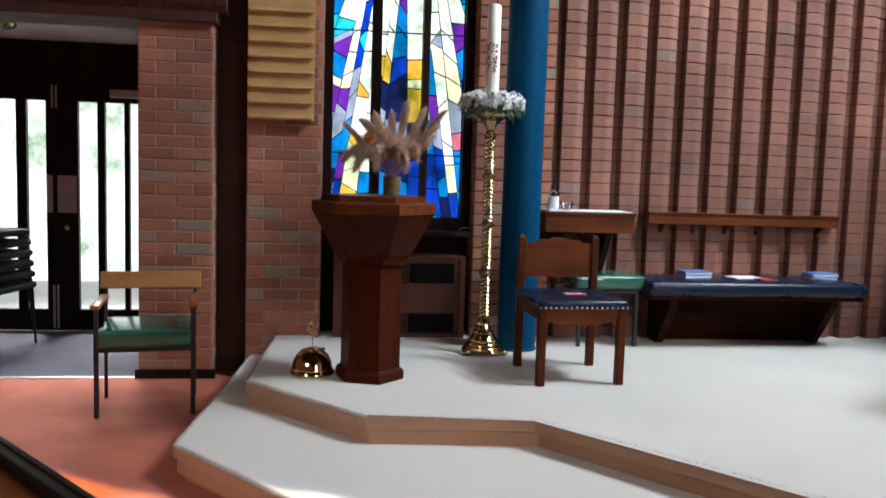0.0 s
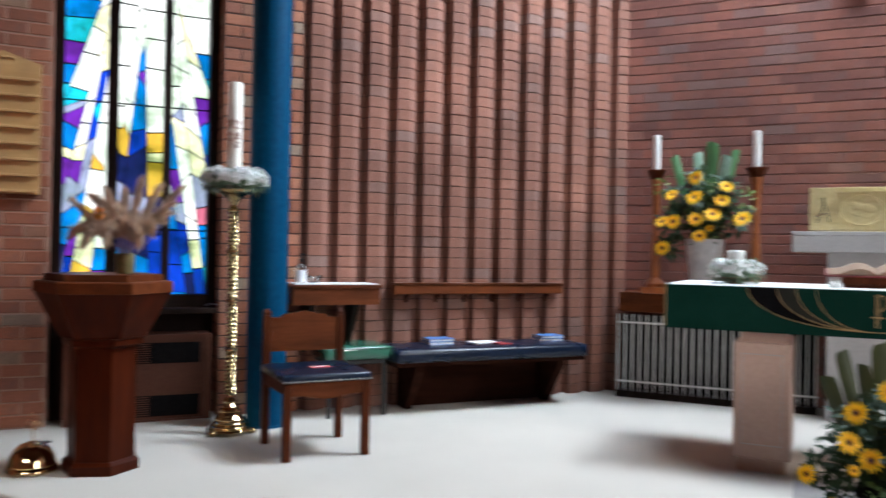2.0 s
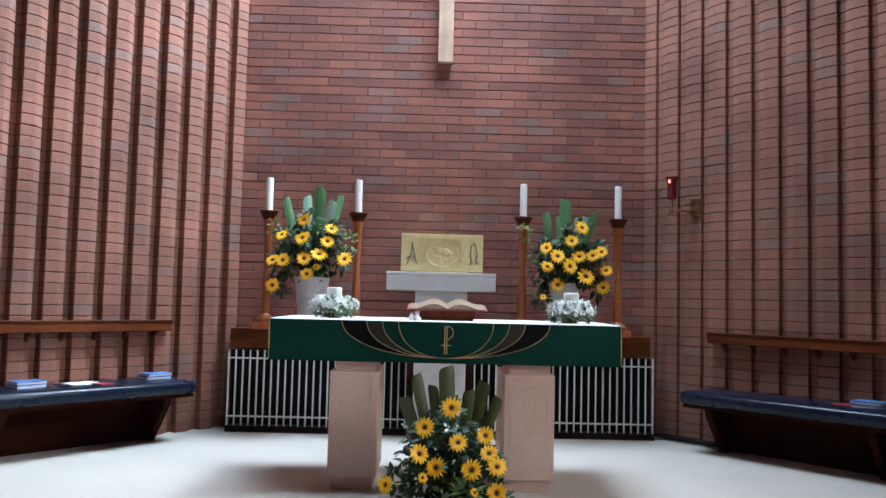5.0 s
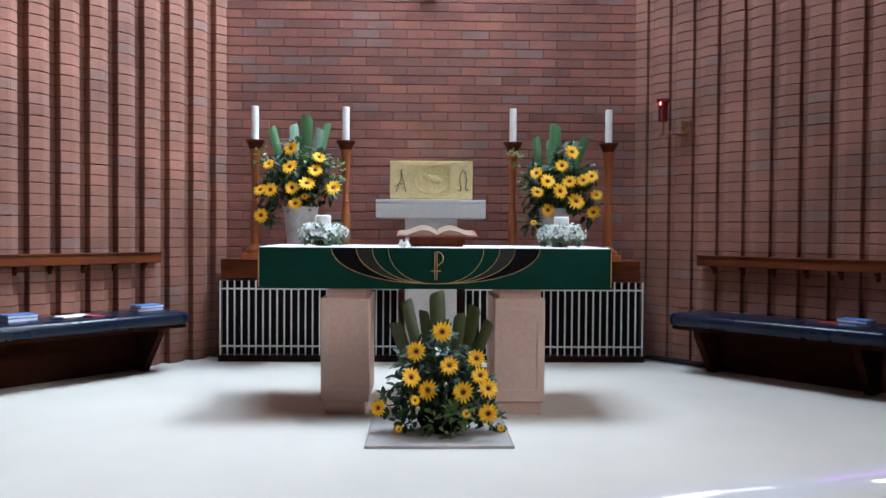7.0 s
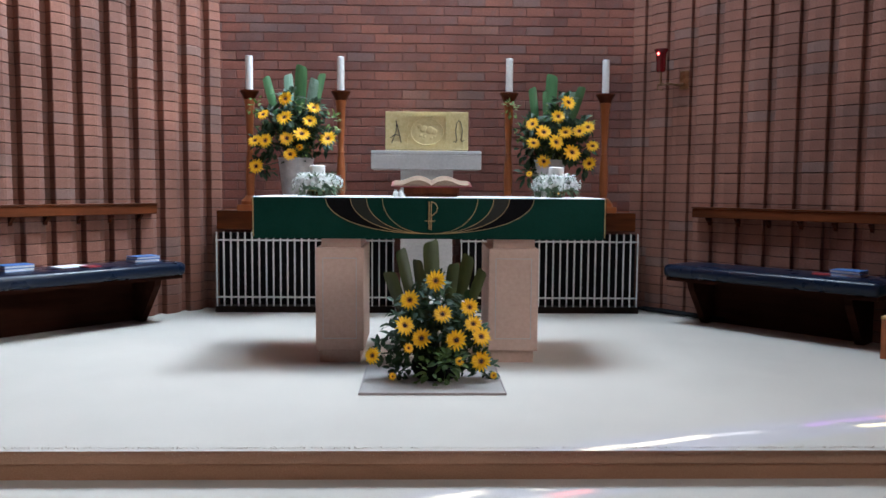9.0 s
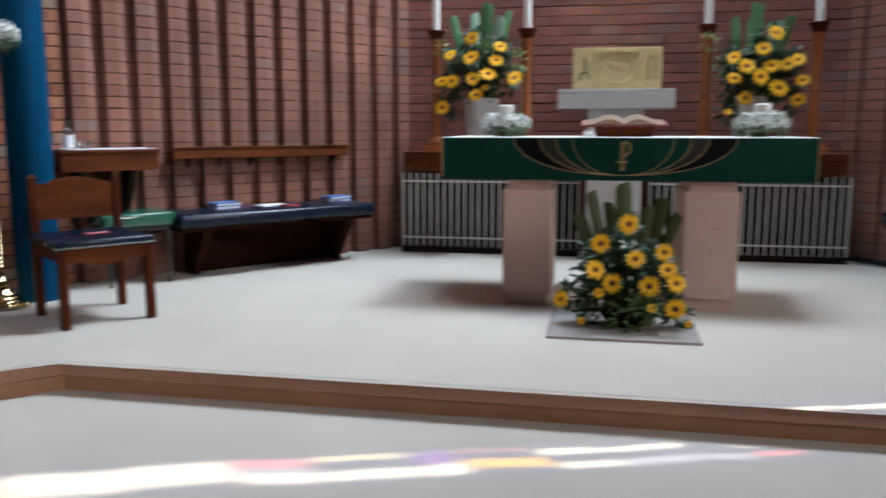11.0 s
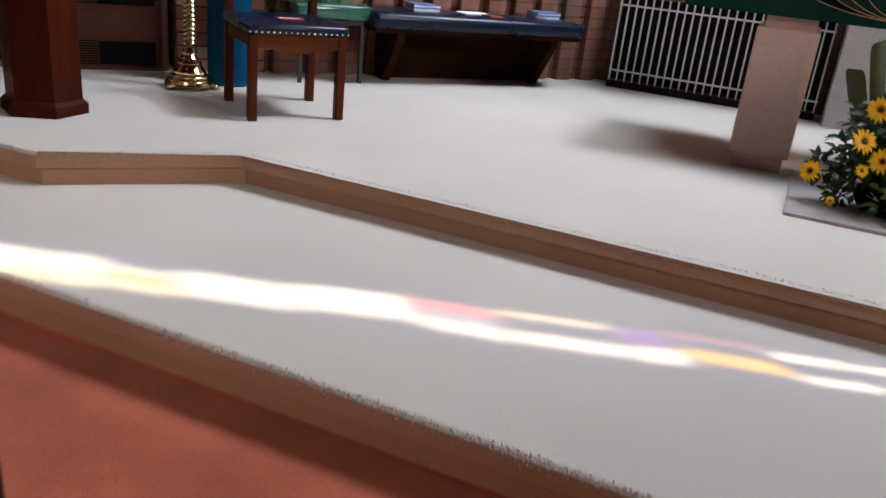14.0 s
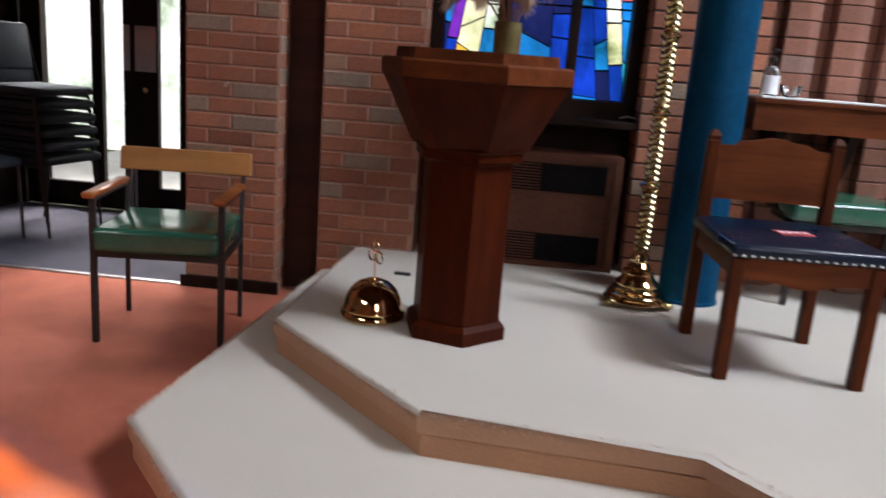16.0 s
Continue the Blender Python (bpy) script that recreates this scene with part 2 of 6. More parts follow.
CLOTH_BLACK = surface("black_cloth", (0.003, 0.003, 0.004), (0.008, 0.008, 0.009), 0.95, grain=260, bump=0.4, gloss=0.1)
CLOTH_OLIVE = surface("dark_olive_cloth", (0.01, 0.012, 0.009), (0.022, 0.022, 0.016), 0.85, grain=260, bump=0.4)
CLOTH_WHITE = surface("white_linen", (0.72, 0.72, 0.72), (0.82, 0.82, 0.81), 0.9, grain=260, bump=0.4, vary=0.08)
BRAID = surface("gold_braid", (0.42, 0.28, 0.12), (0.6, 0.42, 0.2), 0.5, metal=0.2, grain=200, bump=0.5)
PAPER = surface("white_paper", (0.74, 0.75, 0.78), (0.82, 0.83, 0.85), 0.85, grain=30, bump=0.05, vary=0.05)
WAX = surface("white_wax", (0.74, 0.73, 0.7), (0.84, 0.83, 0.8), 0.45, grain=20, bump=0.03, vary=0.06)
WAX_CREAM = surface("cream_wax", (0.74, 0.68, 0.58), (0.84, 0.79, 0.7), 0.45, grain=20, bump=0.03, vary=0.06)
INK = surface("grey_ink", (0.6, 0.6, 0.64), (0.67, 0.67, 0.71), 0.9, grain=60, bump=0)
BOOK_BLUE = surface("blue_book_cover", (0.06, 0.16, 0.42), (0.1, 0.24, 0.54), 0.5, grain=60, bump=0.1)
BOOK_RED = surface("red_book_cover", (0.3, 0.03, 0.035), (0.42, 0.06, 0.06), 0.5, grain=60, bump=0.1)
ALUMINIUM = surface("brushed_aluminium", (0.55, 0.55, 0.55), (0.7, 0.7, 0.7), 0.35, metal=1.0, grain=60, bump=0.05)


def glass_material(name, colour, rough=0.05, streaks=0.55):
    """Thin tinted window glass: light passes straight, with a little gloss."""
    m, t, b = nodes_of(name)
    tr, gl, mix, fr, out = (t.nodes.new(k) for k in ("ShaderNodeBsdfTransparent", "ShaderNodeBsdfGlossy", "ShaderNodeMixShader", "ShaderNodeFresnel", "ShaderNodeOutputMaterial"))
    t.nodes.remove(b)
    streak = noise_of(t, 9.0, 3.0, 0.6, (1, 1, 0.4))
    low = tuple(c * streaks for c in colour)
    t.links.new(ramp_of(t, streak, [(0.3, low), (0.7, colour)]), tr.inputs[0])
    gl.inputs["Roughness"].default_value = rough
    t.links.new(fr.outputs[0], mix.inputs[0])
    t.links.new(tr.outputs[0], mix.inputs[1])
    t.links.new(gl.outputs[0], mix.inputs[2])
    t.links.new(mix.outputs[0], t.nodes["Material Output"].inputs[0])
    return m


def leafy(name, dark, light, through=0.4, vary=0.3, grain=40.0):
    """A thin leaf, petal or plume: part of the light passes through it."""
    m, t, b = nodes_of(name)
    tr, mix = t.nodes.new("ShaderNodeBsdfTranslucent"), t.nodes.new("ShaderNodeMixShader")
    fine, broad = noise_of(t, grain, 4.0, 0.6), noise_of(t, 11.0, 3.0, 0.55)
    c = blend(t, "MULTIPLY", 1.0, ramp_of(t, fine, [(0.3, dark), (0.7, light)]), ramp_of(t, broad, [(0.3, (1 - vary,) * 3), (0.7, (1.0, 1.0, 1.0))]))
    t.links.new(c, b.inputs["Base Color"])
    t.links.new(c, tr.inputs[0])
    b.inputs["Roughness"].default_value = 0.55
    mix.inputs[0].default_value = through
    t.links.new(b.outputs[0], mix.inputs[1])
    t.links.new(tr.outputs[0], mix.inputs[2])
    t.links.new(mix.outputs[0], t.nodes["Material Output"].inputs[0])
    return m


CLEAR_GLASS = glass_material("clear_glass", (0.98, 0.98, 0.97), streaks=0.97)


# ---- building helpers ----
def part(name, bm, material, parent=None, label="", m=None, smooth=False):
    me = bpy.data.meshes.new(name)
    bm.normal_update()
    bm.to_mesh(me)
    bm.free()
    me.materials.append(material)
    if smooth:
        me.polygons.foreach_set("use_smooth", [True] * len(me.polygons))
        me.set_sharp_from_angle(angle=radians(38))
    ob = new(name, me)
    if parent is not None:
        ob.parent = parent
    if m is not None:
        ob.matrix_basis = m
    return tagged(ob, label) if label else ob


def thing(name, m, label, category, group=""):
    return_ob = new(name)
    return_ob.empty_display_size = 0.05
    return_ob.matrix_basis = m
    return tagged(return_ob, label, category, group)


def box(x0, x1, y0, y1, z0, z1, bevel=0.0, bm=None, segments=2):
    bm = bm or bmesh.new()
    geo = bmesh.ops.create_cube(bm, size=1.0, matrix=Matrix.Translation(((x0 + x1) / 2, (y0 + y1) / 2, (z0 + z1) / 2)) @ Matrix.Diagonal((x1 - x0, y1 - y0, z1 - z0, 1)))
    if bevel:
        edges = list({e for v in geo["verts"] for e in v.link_edges})
        bmesh.ops.bevel(bm, geom=edges, offset=bevel, segments=segments, affect="EDGES", profile=0.5)
    return bm


def lathe(profile, segments=24, bm=None, at=(0, 0, 0), turn=0.0):
    """A solid of revolution from (radius, height) pairs; radius 0 closes an end."""
    bm = bm or bmesh.new()
    rings = []
    for r, z in profile:
        n = 1 if r <= 0 else segments
        rings.append([bm.verts.new((at[0] + r * math.cos(turn + 2 * math.pi * k / segments), at[1] + r * math.sin(turn + 2 * math.pi * k / segments), at[2] + z)) for k in range(n)])
    for a, b in zip(rings, rings[1:]):
        for k in range(segments):
            j = (k + 1) % segments
            if len(a) == 1 and len(b) > 1:
                bm.faces.new((a[0], b[j], b[k]))
            elif len(b) == 1 and len(a) > 1:
                bm.faces.new((a[k], a[j], b[0]))
            elif len(a) > 1:
                bm.faces.new((a[k], a[j], b[j], b[k]))
    for ring, flip in ((rings[0], True), (rings[-1], False)):
        if len(ring) > 1:
            bm.faces.new(ring[::-1] if flip else ring)
    return bm


def prism(points, z0, z1, bm=None, bevel=0.0):
    """An upright slab over a polygon of (x, y), counter-clockwise."""
    bm = bm or bmesh.new()
    low = [bm.verts.new((x, y, z0)) for x, y in points]
    top = [bm.verts.new((x, y, z1)) for x, y in points]
    bm.faces.new(low[::-1])
    cap = bm.faces.new(top)
    for k in range(len(points)):
        j = (k + 1) % len(points)
        bm.faces.new((low[k], low[j], top[j], top[k]))
    if bevel:
        bmesh.ops.bevel(bm, geom=list(cap.edges), offset=bevel, segments=3, affect="EDGES", profile=0.6)
    return bm


def tube(points, radius, sides=8, bm=None, taper=1.0):
    """A round bar along a line of points."""
    bm = bm or bmesh.new()
    pts = [Vector(p) for p in points]
    rings, side = [], None
    for k, p in enumerate(pts):
        way = (pts[min(k + 1, len(pts) - 1)] - pts[max(k - 1, 0)]).normalized()
        if side is None:
            side = way.orthogonal().normalized()
        side = (side - way * side.dot(way)).normalized()
        other, r = way.cross(side), radius * (1 + (taper - 1) * k / max(len(pts) - 1, 1))
        rings.append([bm.verts.new(p + r * (math.cos(2 * math.pi * a / sides) * side + math.sin(2 * math.pi * a / sides) * other)) for a in range(sides)])
    for a, b in zip(rings, rings[1:]):
        for k in range(sides):
            j = (k + 1) % sides
            bm.faces.new((a[k], a[j], b[j], b[k]))
    bm.faces.new(rings[0][::-1])
    bm.faces.new(rings[-1])
    return bm


def structure(ob, label, category):
    return tagged(ob, label, category, kind="structure")


# Frames of the two slanting walls and the end wall: x along the wall, -y into the room.
M_LEFT = pose(-2.0, 1.72, 0, 0, 0, 49.5)
M_RIGHT = pose(2.0, 1.72, 0, 0, 0, -49.5)
M_END = pose(0, 2.1, 0)
NAVE, LOW, TOP = -0.28, -0.125, 6.2

# ---- floors ----
part("ground", box(-40, 40, -40, 40, -0.45, -0.33), surface("lawn", (0.06, 0.11, 0.03), (0.12, 0.19, 0.06), 0.95, grain=60, bump=0.6))
structure(bpy.data.objects["ground"], "pale green lawn round the building", "ground")
FLOOR_EDGE = [tuple((M_LEFT @ Vector((x, y, 0))).xy) for x, y in ((0.6, 0.3), (-4.6, 0.3), (-4.6, 1.5), (-6.7, 1.5), (-6.7, 0.1), (-9.5, 0.1))]
structure(part("floor", prism(FLOOR_EDGE + [(-8.3, -10.3), (8.3, -10.3)] + [(-x, y) for x, y in (FLOOR_EDGE[5], FLOOR_EDGE[0])], -0.33, NAVE), CARPET_RED), "worn red carpet of the nave floor", "floor")


def mirrored(points):
    """A left half outline, from the far end round to the front, closed by its mirror image."""
    return points + [(-x, y) for x, y in reversed(points)]


def step(name, outline, z0, z1, label):
    """A carpeted step: a slab with a rounded nosing over a riser set back a little."""
    base = structure(part(name, prism(outline, z1 - 0.058, z1, bevel=0.024), CARPET, smooth=True), label, "step")
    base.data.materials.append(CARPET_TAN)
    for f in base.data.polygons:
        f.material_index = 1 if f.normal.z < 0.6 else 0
    c = Vector((sum(x for x, _ in outline) / len(outline), sum(y for _, y in outline) / len(outline)))
    inner = [(x + (0.009 if x < c.x else -0.009), y + (0.011 if y < 0 else -0.002)) for x, y in outline]
    foot = 0.03 if z0 < -0.2 else 0.0
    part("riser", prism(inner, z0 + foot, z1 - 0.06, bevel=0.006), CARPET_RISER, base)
    if foot:
        part("plinth", prism([(x + (0.03 if x < c.x else -0.03), y + (0.035 if y < 0 else -0.002)) for x, y in outline], z0, z0 + foot), CARPET_RED, base, "red-carpeted foot set back under the riser")
    # fuzzy pile along the front edges
    rng, verts, faces = random.Random(len(name)), [], []
    for (xa, ya), (xb, yb) in zip(outline, outline[1:]):
        if ya > 2 or yb > 2:
            continue
        run = Vector((xb - xa, yb - ya, 0))
        out = Vector((run.y, -run.x, 0)).normalized()
        if out.y > 0:
            out = -out
        for k in range(int(run.length / 0.00032)):
            p = Vector((xa, ya, z1 - rng.uniform(0.001, 0.03))) + run * rng.random() - out * rng.uniform(0.002, 0.02)
            d = (out * rng.uniform(0.4, 1.2) + Vector((rng.uniform(-0.6, 0.6), rng.uniform(-0.6, 0.6), rng.uniform(0.1, 1.1)))).normalized()
            w, n = run.normalized() * rng.uniform(0.0012, 0.0024), len(verts)
            verts += [tuple(p - w), tuple(p + w), tuple(p + d * rng.uniform(0.007, 0.018))]
            faces.append((n, n + 1, n + 2))
    me = bpy.data.meshes.new("pile")
    me.from_pydata(verts, [], faces)
    me.materials.append(CARPET_PILE)
    pile = new("pile", me)
    pile.parent = base
    tagged(pile, kind="stuff")
    return base


STEP_LOW = mirrored([(-2.3, 3.0), (-5.02, -1.1), (-3.477, -2.654)])
STEP_UP = mirrored([(-2.3, 3.0), (-4.78, -1.13), (-3.78, -2.085), (-2.92, -2.045), (-2.385, -1.52)])
step("step_lower", STEP_LOW, NAVE, LOW, "broad low cream-carpeted step with angled corners")
step("step_upper", STEP_UP, LOW, 0.0, "cream-carpeted sanctuary platform with angled corners")


structure(part("pavement", box(-7.4, -4.2, 1.62, 4.55, -0.33, -0.29, 0.01), surface("pale_concrete", (0.66, 0.66, 0.63), (0.82, 0.81, 0.78), 0.9, grain=40, bump=0.3), m=M_LEFT), "pale concrete paving outside the entrance", "paving")


# ---- walls ----
def brick_mesh(length, height, depth, proud_ends=True, cache={}):
    key = (round(length, 3), height, depth, proud_ends)
    if key not in cache:
        e, h = 0.003, 0.003 if proud_ends else 0.0006
        bm = bmesh.new()
        back = [bm.verts.new(p) for p in ((0, 0, 0), (length, 0, 0), (length, 0, height), (0, 0, height))]
        mid = [bm.verts.new(p) for p in ((0, -depth + e, 0), (length, -depth + e, 0), (length, -depth + e, height), (0, -depth + e, height))]
        face = [bm.verts.new(p) for p in ((h, -depth, e), (length - h, -depth, e), (length - h, -depth, height - e), (h, -depth, height - e))]
        for a, b in ((back, mid), (mid, face)):
            for k in range(4):
                j = (k + 1) % 4
                bm.faces.new((a[k], a[j], b[j], b[k]))
        bm.faces.new(face)
        bm.normal_update()
        me = bpy.data.meshes.new("brick")
        bm.to_mesh(me)
        bm.free()
        cache[key] = me
    return cache[key]


def joined(name, meshes, material, parent):
    """One mesh from many (mesh, matrix) pairs."""
    verts, faces, n = [], [], 0
    for me, m in meshes:
        verts += [tuple(m @ v.co) for v in me.vertices]
        faces += [tuple(n + i for i in p.vertices) for p in me.polygons]
        n += len(me.vertices)
    me = bpy.data.meshes.new(name)
    me.from_pydata(verts, [], faces)
    me.materials.append(material)
    ob = new(name, me)
    ob.parent = parent
    return tagged(ob, kind="stuff")


BRICKWORK = []  # laid at the end of the file


def lay_bricks(parent, m, x0, x1, z0, z1, material, zone=(0, 0), length=0.225, course=0.075, proud=0.012, joint=0.01, shift=0.0, upright=0.01):
    """Note a face of brickwork on the plane y=0 of the frame m; pieces between the heights in zone are objects of their own."""
    BRICKWORK.append((parent, m, x0, x1, z0, z1, material, zone, length, course, proud, joint, shift, upright))


def backing(name, m, x0, x1, y0, y1, z0, z1, material, label):
    ob = part(name, box(x0, x1, y0, y1, z0, z1), material, m=m)
    return structure(ob, label, "wall")


# End wall behind the altar
wall_end = backing("wall_end", M_END, -1.95, 1.95, 0.0, 0.35, -0.14, TOP, MORTAR_END, "dark red brick end wall with raked joints")
lay_bricks(wall_end, M_END, -1.9, 1.9, 0.0, TOP, BRICK_DARK, zone=(1.05, 2.5), upright=0.0045, joint=0.008, proud=0.009)

# Ribbed slanting walls of stepped brick columns
PITCH = 0.21
RIB = [(0.0, 0.06), (0.042, 0.06), (0.047, 0.006), (0.053, 0.0), (0.132, 0.0), (0.152, 0.004), (0.2, 0.038), (0.206, 0.046), (0.21, 0.06)]


def rib_outline(flip, inset=0.0):
    """The right wall's grooves are shallower than the left wall's."""
    pts = [(x, y * (0.5 if flip else 1.0) + inset) for x, y in RIB]
    return [(-x, y) for x, y in reversed(pts)] if flip else pts


def rib_wall(name, m, starts, flip, label):
    ends = (min(starts) - (PITCH if flip else 0), max(starts) + (0 if flip else PITCH))
    wall = backing(name, m, ends[0] - 0.02, ends[1] + 0.02, 0.15, 0.45, -0.14, TOP, MORTAR_DARK, label)
    for x in starts:
        line = [(x + a, b) for a, b in rib_outline(flip, 0.008)]
        part("rib_joints", prism(line + [(line[-1][0], 0.16), (line[0][0], 0.16)], -0.1, TOP), MORTAR_RIB, wall)
    return wall


LEFT_RIBS = [-2.19 + PITCH * k for k in range(13)]
RIGHT_RIBS = [2.19 - PITCH * k for k in range(13)]
wall_left = rib_wall("wall_left", M_LEFT, LEFT_RIBS, False, "ribbed pinkish-brown brick wall of narrow vertical columns")
wall_right = rib_wall("wall_right", M_RIGHT, RIGHT_RIBS, True, "ribbed pinkish-brown brick wall of narrow vertical columns")

# Plain brick piers of the left wall, window between them
pier_door = backing("wall_pier_door", M_LEFT, -4.84, -4.385, 0.012, 0.45, NAVE, 1.97, MORTAR_PALE, "orange-brown brick pier beside the entrance")
lay_bricks(pier_door, M_LEFT @ pose(0, 0.012, 0), -4.84, -4.385, NAVE + 0.05, 1.96, BRICK_PIER, proud=0.0045, joint=0.009, zone=(-1, 1.97))
lay_bricks(pier_door, M_LEFT @ pose(-4.385, 0.012, 0, 0, 0, 90), 0.0, 0.43, NAVE + 0.05, 1.96, BRICK_PIER, proud=0.0045, joint=0.009, zone=(-1, 0), shift=0.5)
part("baseboard", box(-4.86, -4.365, -0.015, 0.012, NAVE, NAVE + 0.06, 0.004), WOOD_DARK, m=M_LEFT)
structure(bpy.data.objects["baseboard"], "dark timber skirting round the pier", "skirting")
structure(part("wall_panel", box(-4.385, -4.175, 0.16, 0.22, NAVE, TOP), WOOD_SOFFIT, m=M_LEFT), "dark red-brown timber panel in the wall recess", "panel")
pier_board = backing("wall_pier_board", M_LEFT, -4.18, -3.71, 0.012, 0.45, NAVE, TOP, MORTAR_PALE, "orange-brown brick pier with the hymn board")
lay_bricks(pier_board, M_LEFT @ pose(0, 0.012, 0), -4.18, -3.71, -0.14, TOP, BRICK_PIER, proud=0.0045, joint=0.009, zone=(-1, 2.4))
lay_bricks(pier_board, M_LEFT @ pose(-3.71, 0.012, 0, 0, 0, 90), 0.0, 0.43, -0.14, TOP, BRICK_PIER, proud=0.0045, joint=0.009, zone=(-1, 0), shift=0.5)
pier_column = backing("wall_pier_column", M_LEFT, -2.715, -2.19, 0.012, 0.45, -0.14, TOP, MORTAR_DARK, "orange-brown brick pier behind the blue column")
lay_bricks(pier_column, M_LEFT @ pose(0, 0.012, 0), -2.715, -2.19, 0.0, TOP, BRICK_PIER, proud=0.0045, joint=0.009, zone=(-1, 2.4))
lay_bricks(pier_column, M_LEFT @ pose(-2.715, 0.442, 0, 0, 0, -90), 0.0, 0.43, 0.0, TOP, BRICK_PIER, proud=0.0045, joint=0.009, zone=(-1, 0), shift=0.5)

# Brick wall over the entrance with its corbel course, and the nave walls beyond
over = backing("wall_over_entrance", M_LEFT, -6.62, -4.3, -0.07, 0.3, 2.235, TOP, MORTAR_DARK, "brown brick wall over the entrance")
lay_bricks(over, M_LEFT @ pose(0, -0.07, 0), -6.62, -4.3, 2.235, TOP, BRICK_SHADED, zone=(-1, 2.7))
structure(part("beam", box(-6.62, -4.36, -0.03, 0.36, 1.96, 2.028, 0.006), WOOD_SOFFIT, m=M_LEFT), "brown timber beam over the entrance", "beam")
corbel = structure(part("corbel", box(-6.62, -4.31, 0.0, 0.3, 2.03, 2.235), MORTAR_DARK, m=M_LEFT), "corbel of upright brown bricks cut back at the foot", "corbel")
bm = bmesh.new()
rows = [[bm.verts.new((x, a, b)) for a, b in ((0.0, 0.0), (-0.025, 0.0), (-0.055, 0.045), (-0.078, 0.11), (-0.082, 0.13), (-0.082, 0.213), (0.0, 0.213))] for x in (0.0, 0.069)]
for k in range(7):
    bm.faces.new((rows[0][k], rows[0][(k + 1) % 7], rows[1][(k + 1) % 7], rows[1][k]))
bm.faces.new(rows[0][::-1])
bm.faces.new(rows[1])
bmesh.ops.recalc_face_normals(bm, faces=bm.faces)
first = part("brick", bm, BRICK_SHADED, corbel, m=pose(-4.37, 0, 2.021))
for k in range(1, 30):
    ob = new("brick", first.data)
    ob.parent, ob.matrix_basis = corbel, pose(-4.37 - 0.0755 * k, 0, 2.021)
structure(part("wall_porch", box(-4.84, -4.4, 0.45, 1.9, NAVE, 2.3), WOOD_DARK, m=M_LEFT), "dark timber side wall of the porch", "wall")
structure(part("wall_porch_far", box(-6.78, -6.66, 0.0, 1.9, NAVE, 2.3), WOOD_DARK, m=M_LEFT), "dark timber side wall of the porch", "wall")
structure(part("ceiling_porch", box(-6.66, -4.84, 0.36, 1.6, 2.02, 2.1), PLASTER, m=M_LEFT), "white plaster porch ceiling", "ceiling")
structure(part("carpet_porch", box(-6.66, -4.5, 0.03, 1.5, NAVE - 0.02, NAVE + 0.004), CARPET_BLUE, m=M_LEFT), "slate blue carpet of the porch", "carpet")
structure(part("trim", box(-6.66, -4.84, 0.0, 0.03, NAVE - 0.01, NAVE + 0.007, 0.002), ALUMINIUM, m=M_LEFT), "bright metal strip between the carpets", "strip")

clock = thing("wall_clock", M_LEFT @ pose(-5.19, -0.082, 2.65), "round wall clock with a brown wooden rim and cream face", "clock")
part("rim", lathe([(0.0, 0.0), (0.236, 0.0), (0.236, 0.03), (0.222, 0.048), (0.2, 0.05), (0.19, 0.034), (0.19, 0.02), (0.0, 0.02)], 48), WOOD_RED, clock, m=pose(0, 0, 0, 90), smooth=True)
part("dial", lathe([(0.0, 0.0205), (0.189, 0.0205), (0.189, 0.024), (0.0, 0.024)], 48), surface("aged_cream_dial", (0.3, 0.23, 0.15), (0.4, 0.31, 0.21), 0.6, grain=30, wear=5, bump=0.03), clock, "cream clock face", m=pose(0, 0, 0, 90))

# Nave shell, unseen; its two wide high openings are added for fill light
structure(part("wall_nave_left", box(-9.6, -6.62, 0.0, 0.13, NAVE, TOP), BRICK_PIER, m=M_LEFT), "brown brick nave wall beside the entrance", "wall")
for x0, x1, z0, z1 in ((2.19, 2.7, NAVE, TOP), (3.24, 6.8, NAVE, TOP), (2.7, 3.24, NAVE, 0.8), (2.7, 3.24, 4.66, TOP), (8.95, 9.6, NAVE, TOP), (6.8, 8.95, NAVE, 3.4), (6.8, 8.95, 5.75, TOP)):
    structure(part("wall_nave_right", box(x0, x1, 0.0, 0.3, z0, z1), BRICK_PIER, m=M_RIGHT), "unseen brown brick nave wall with an opening added for fill light", "wall")
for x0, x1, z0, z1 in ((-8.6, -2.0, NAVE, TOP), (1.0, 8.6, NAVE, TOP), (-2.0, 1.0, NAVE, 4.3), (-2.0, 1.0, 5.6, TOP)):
    structure(part("wall_nave_back", box(x0, x1, -10.4, -10.1, z0, z1), BRICK_PIER), "unseen brown brick back wall of the nave, opened for fill light", "wall")
for sx in (-1, 1):
    structure(part("wall_nave_side", box(min(sx * 8.1, sx * 8.4), max(sx * 8.1, sx * 8.4), -10.1, -5.3, NAVE, TOP), BRICK_PIER), "brown brick side wall of the nave", "wall")
for x0, x1, y0, y1 in ((-9, 9, -10.5, -1.1), (-9, -1.15, -1.1, 3.2), (1.35, 4.9, -1.1, 3.2), (-1.15, 1.35, -1.1, 0.15), (-1.15, 1.35, 1.95, 3.2)):
    structure(part("ceiling", box(x0, x1, y0, y1, TOP, TOP + 0.15), WOOD_SOFFIT), "brown boarded ceiling with a skylight over the altar", "ceiling")


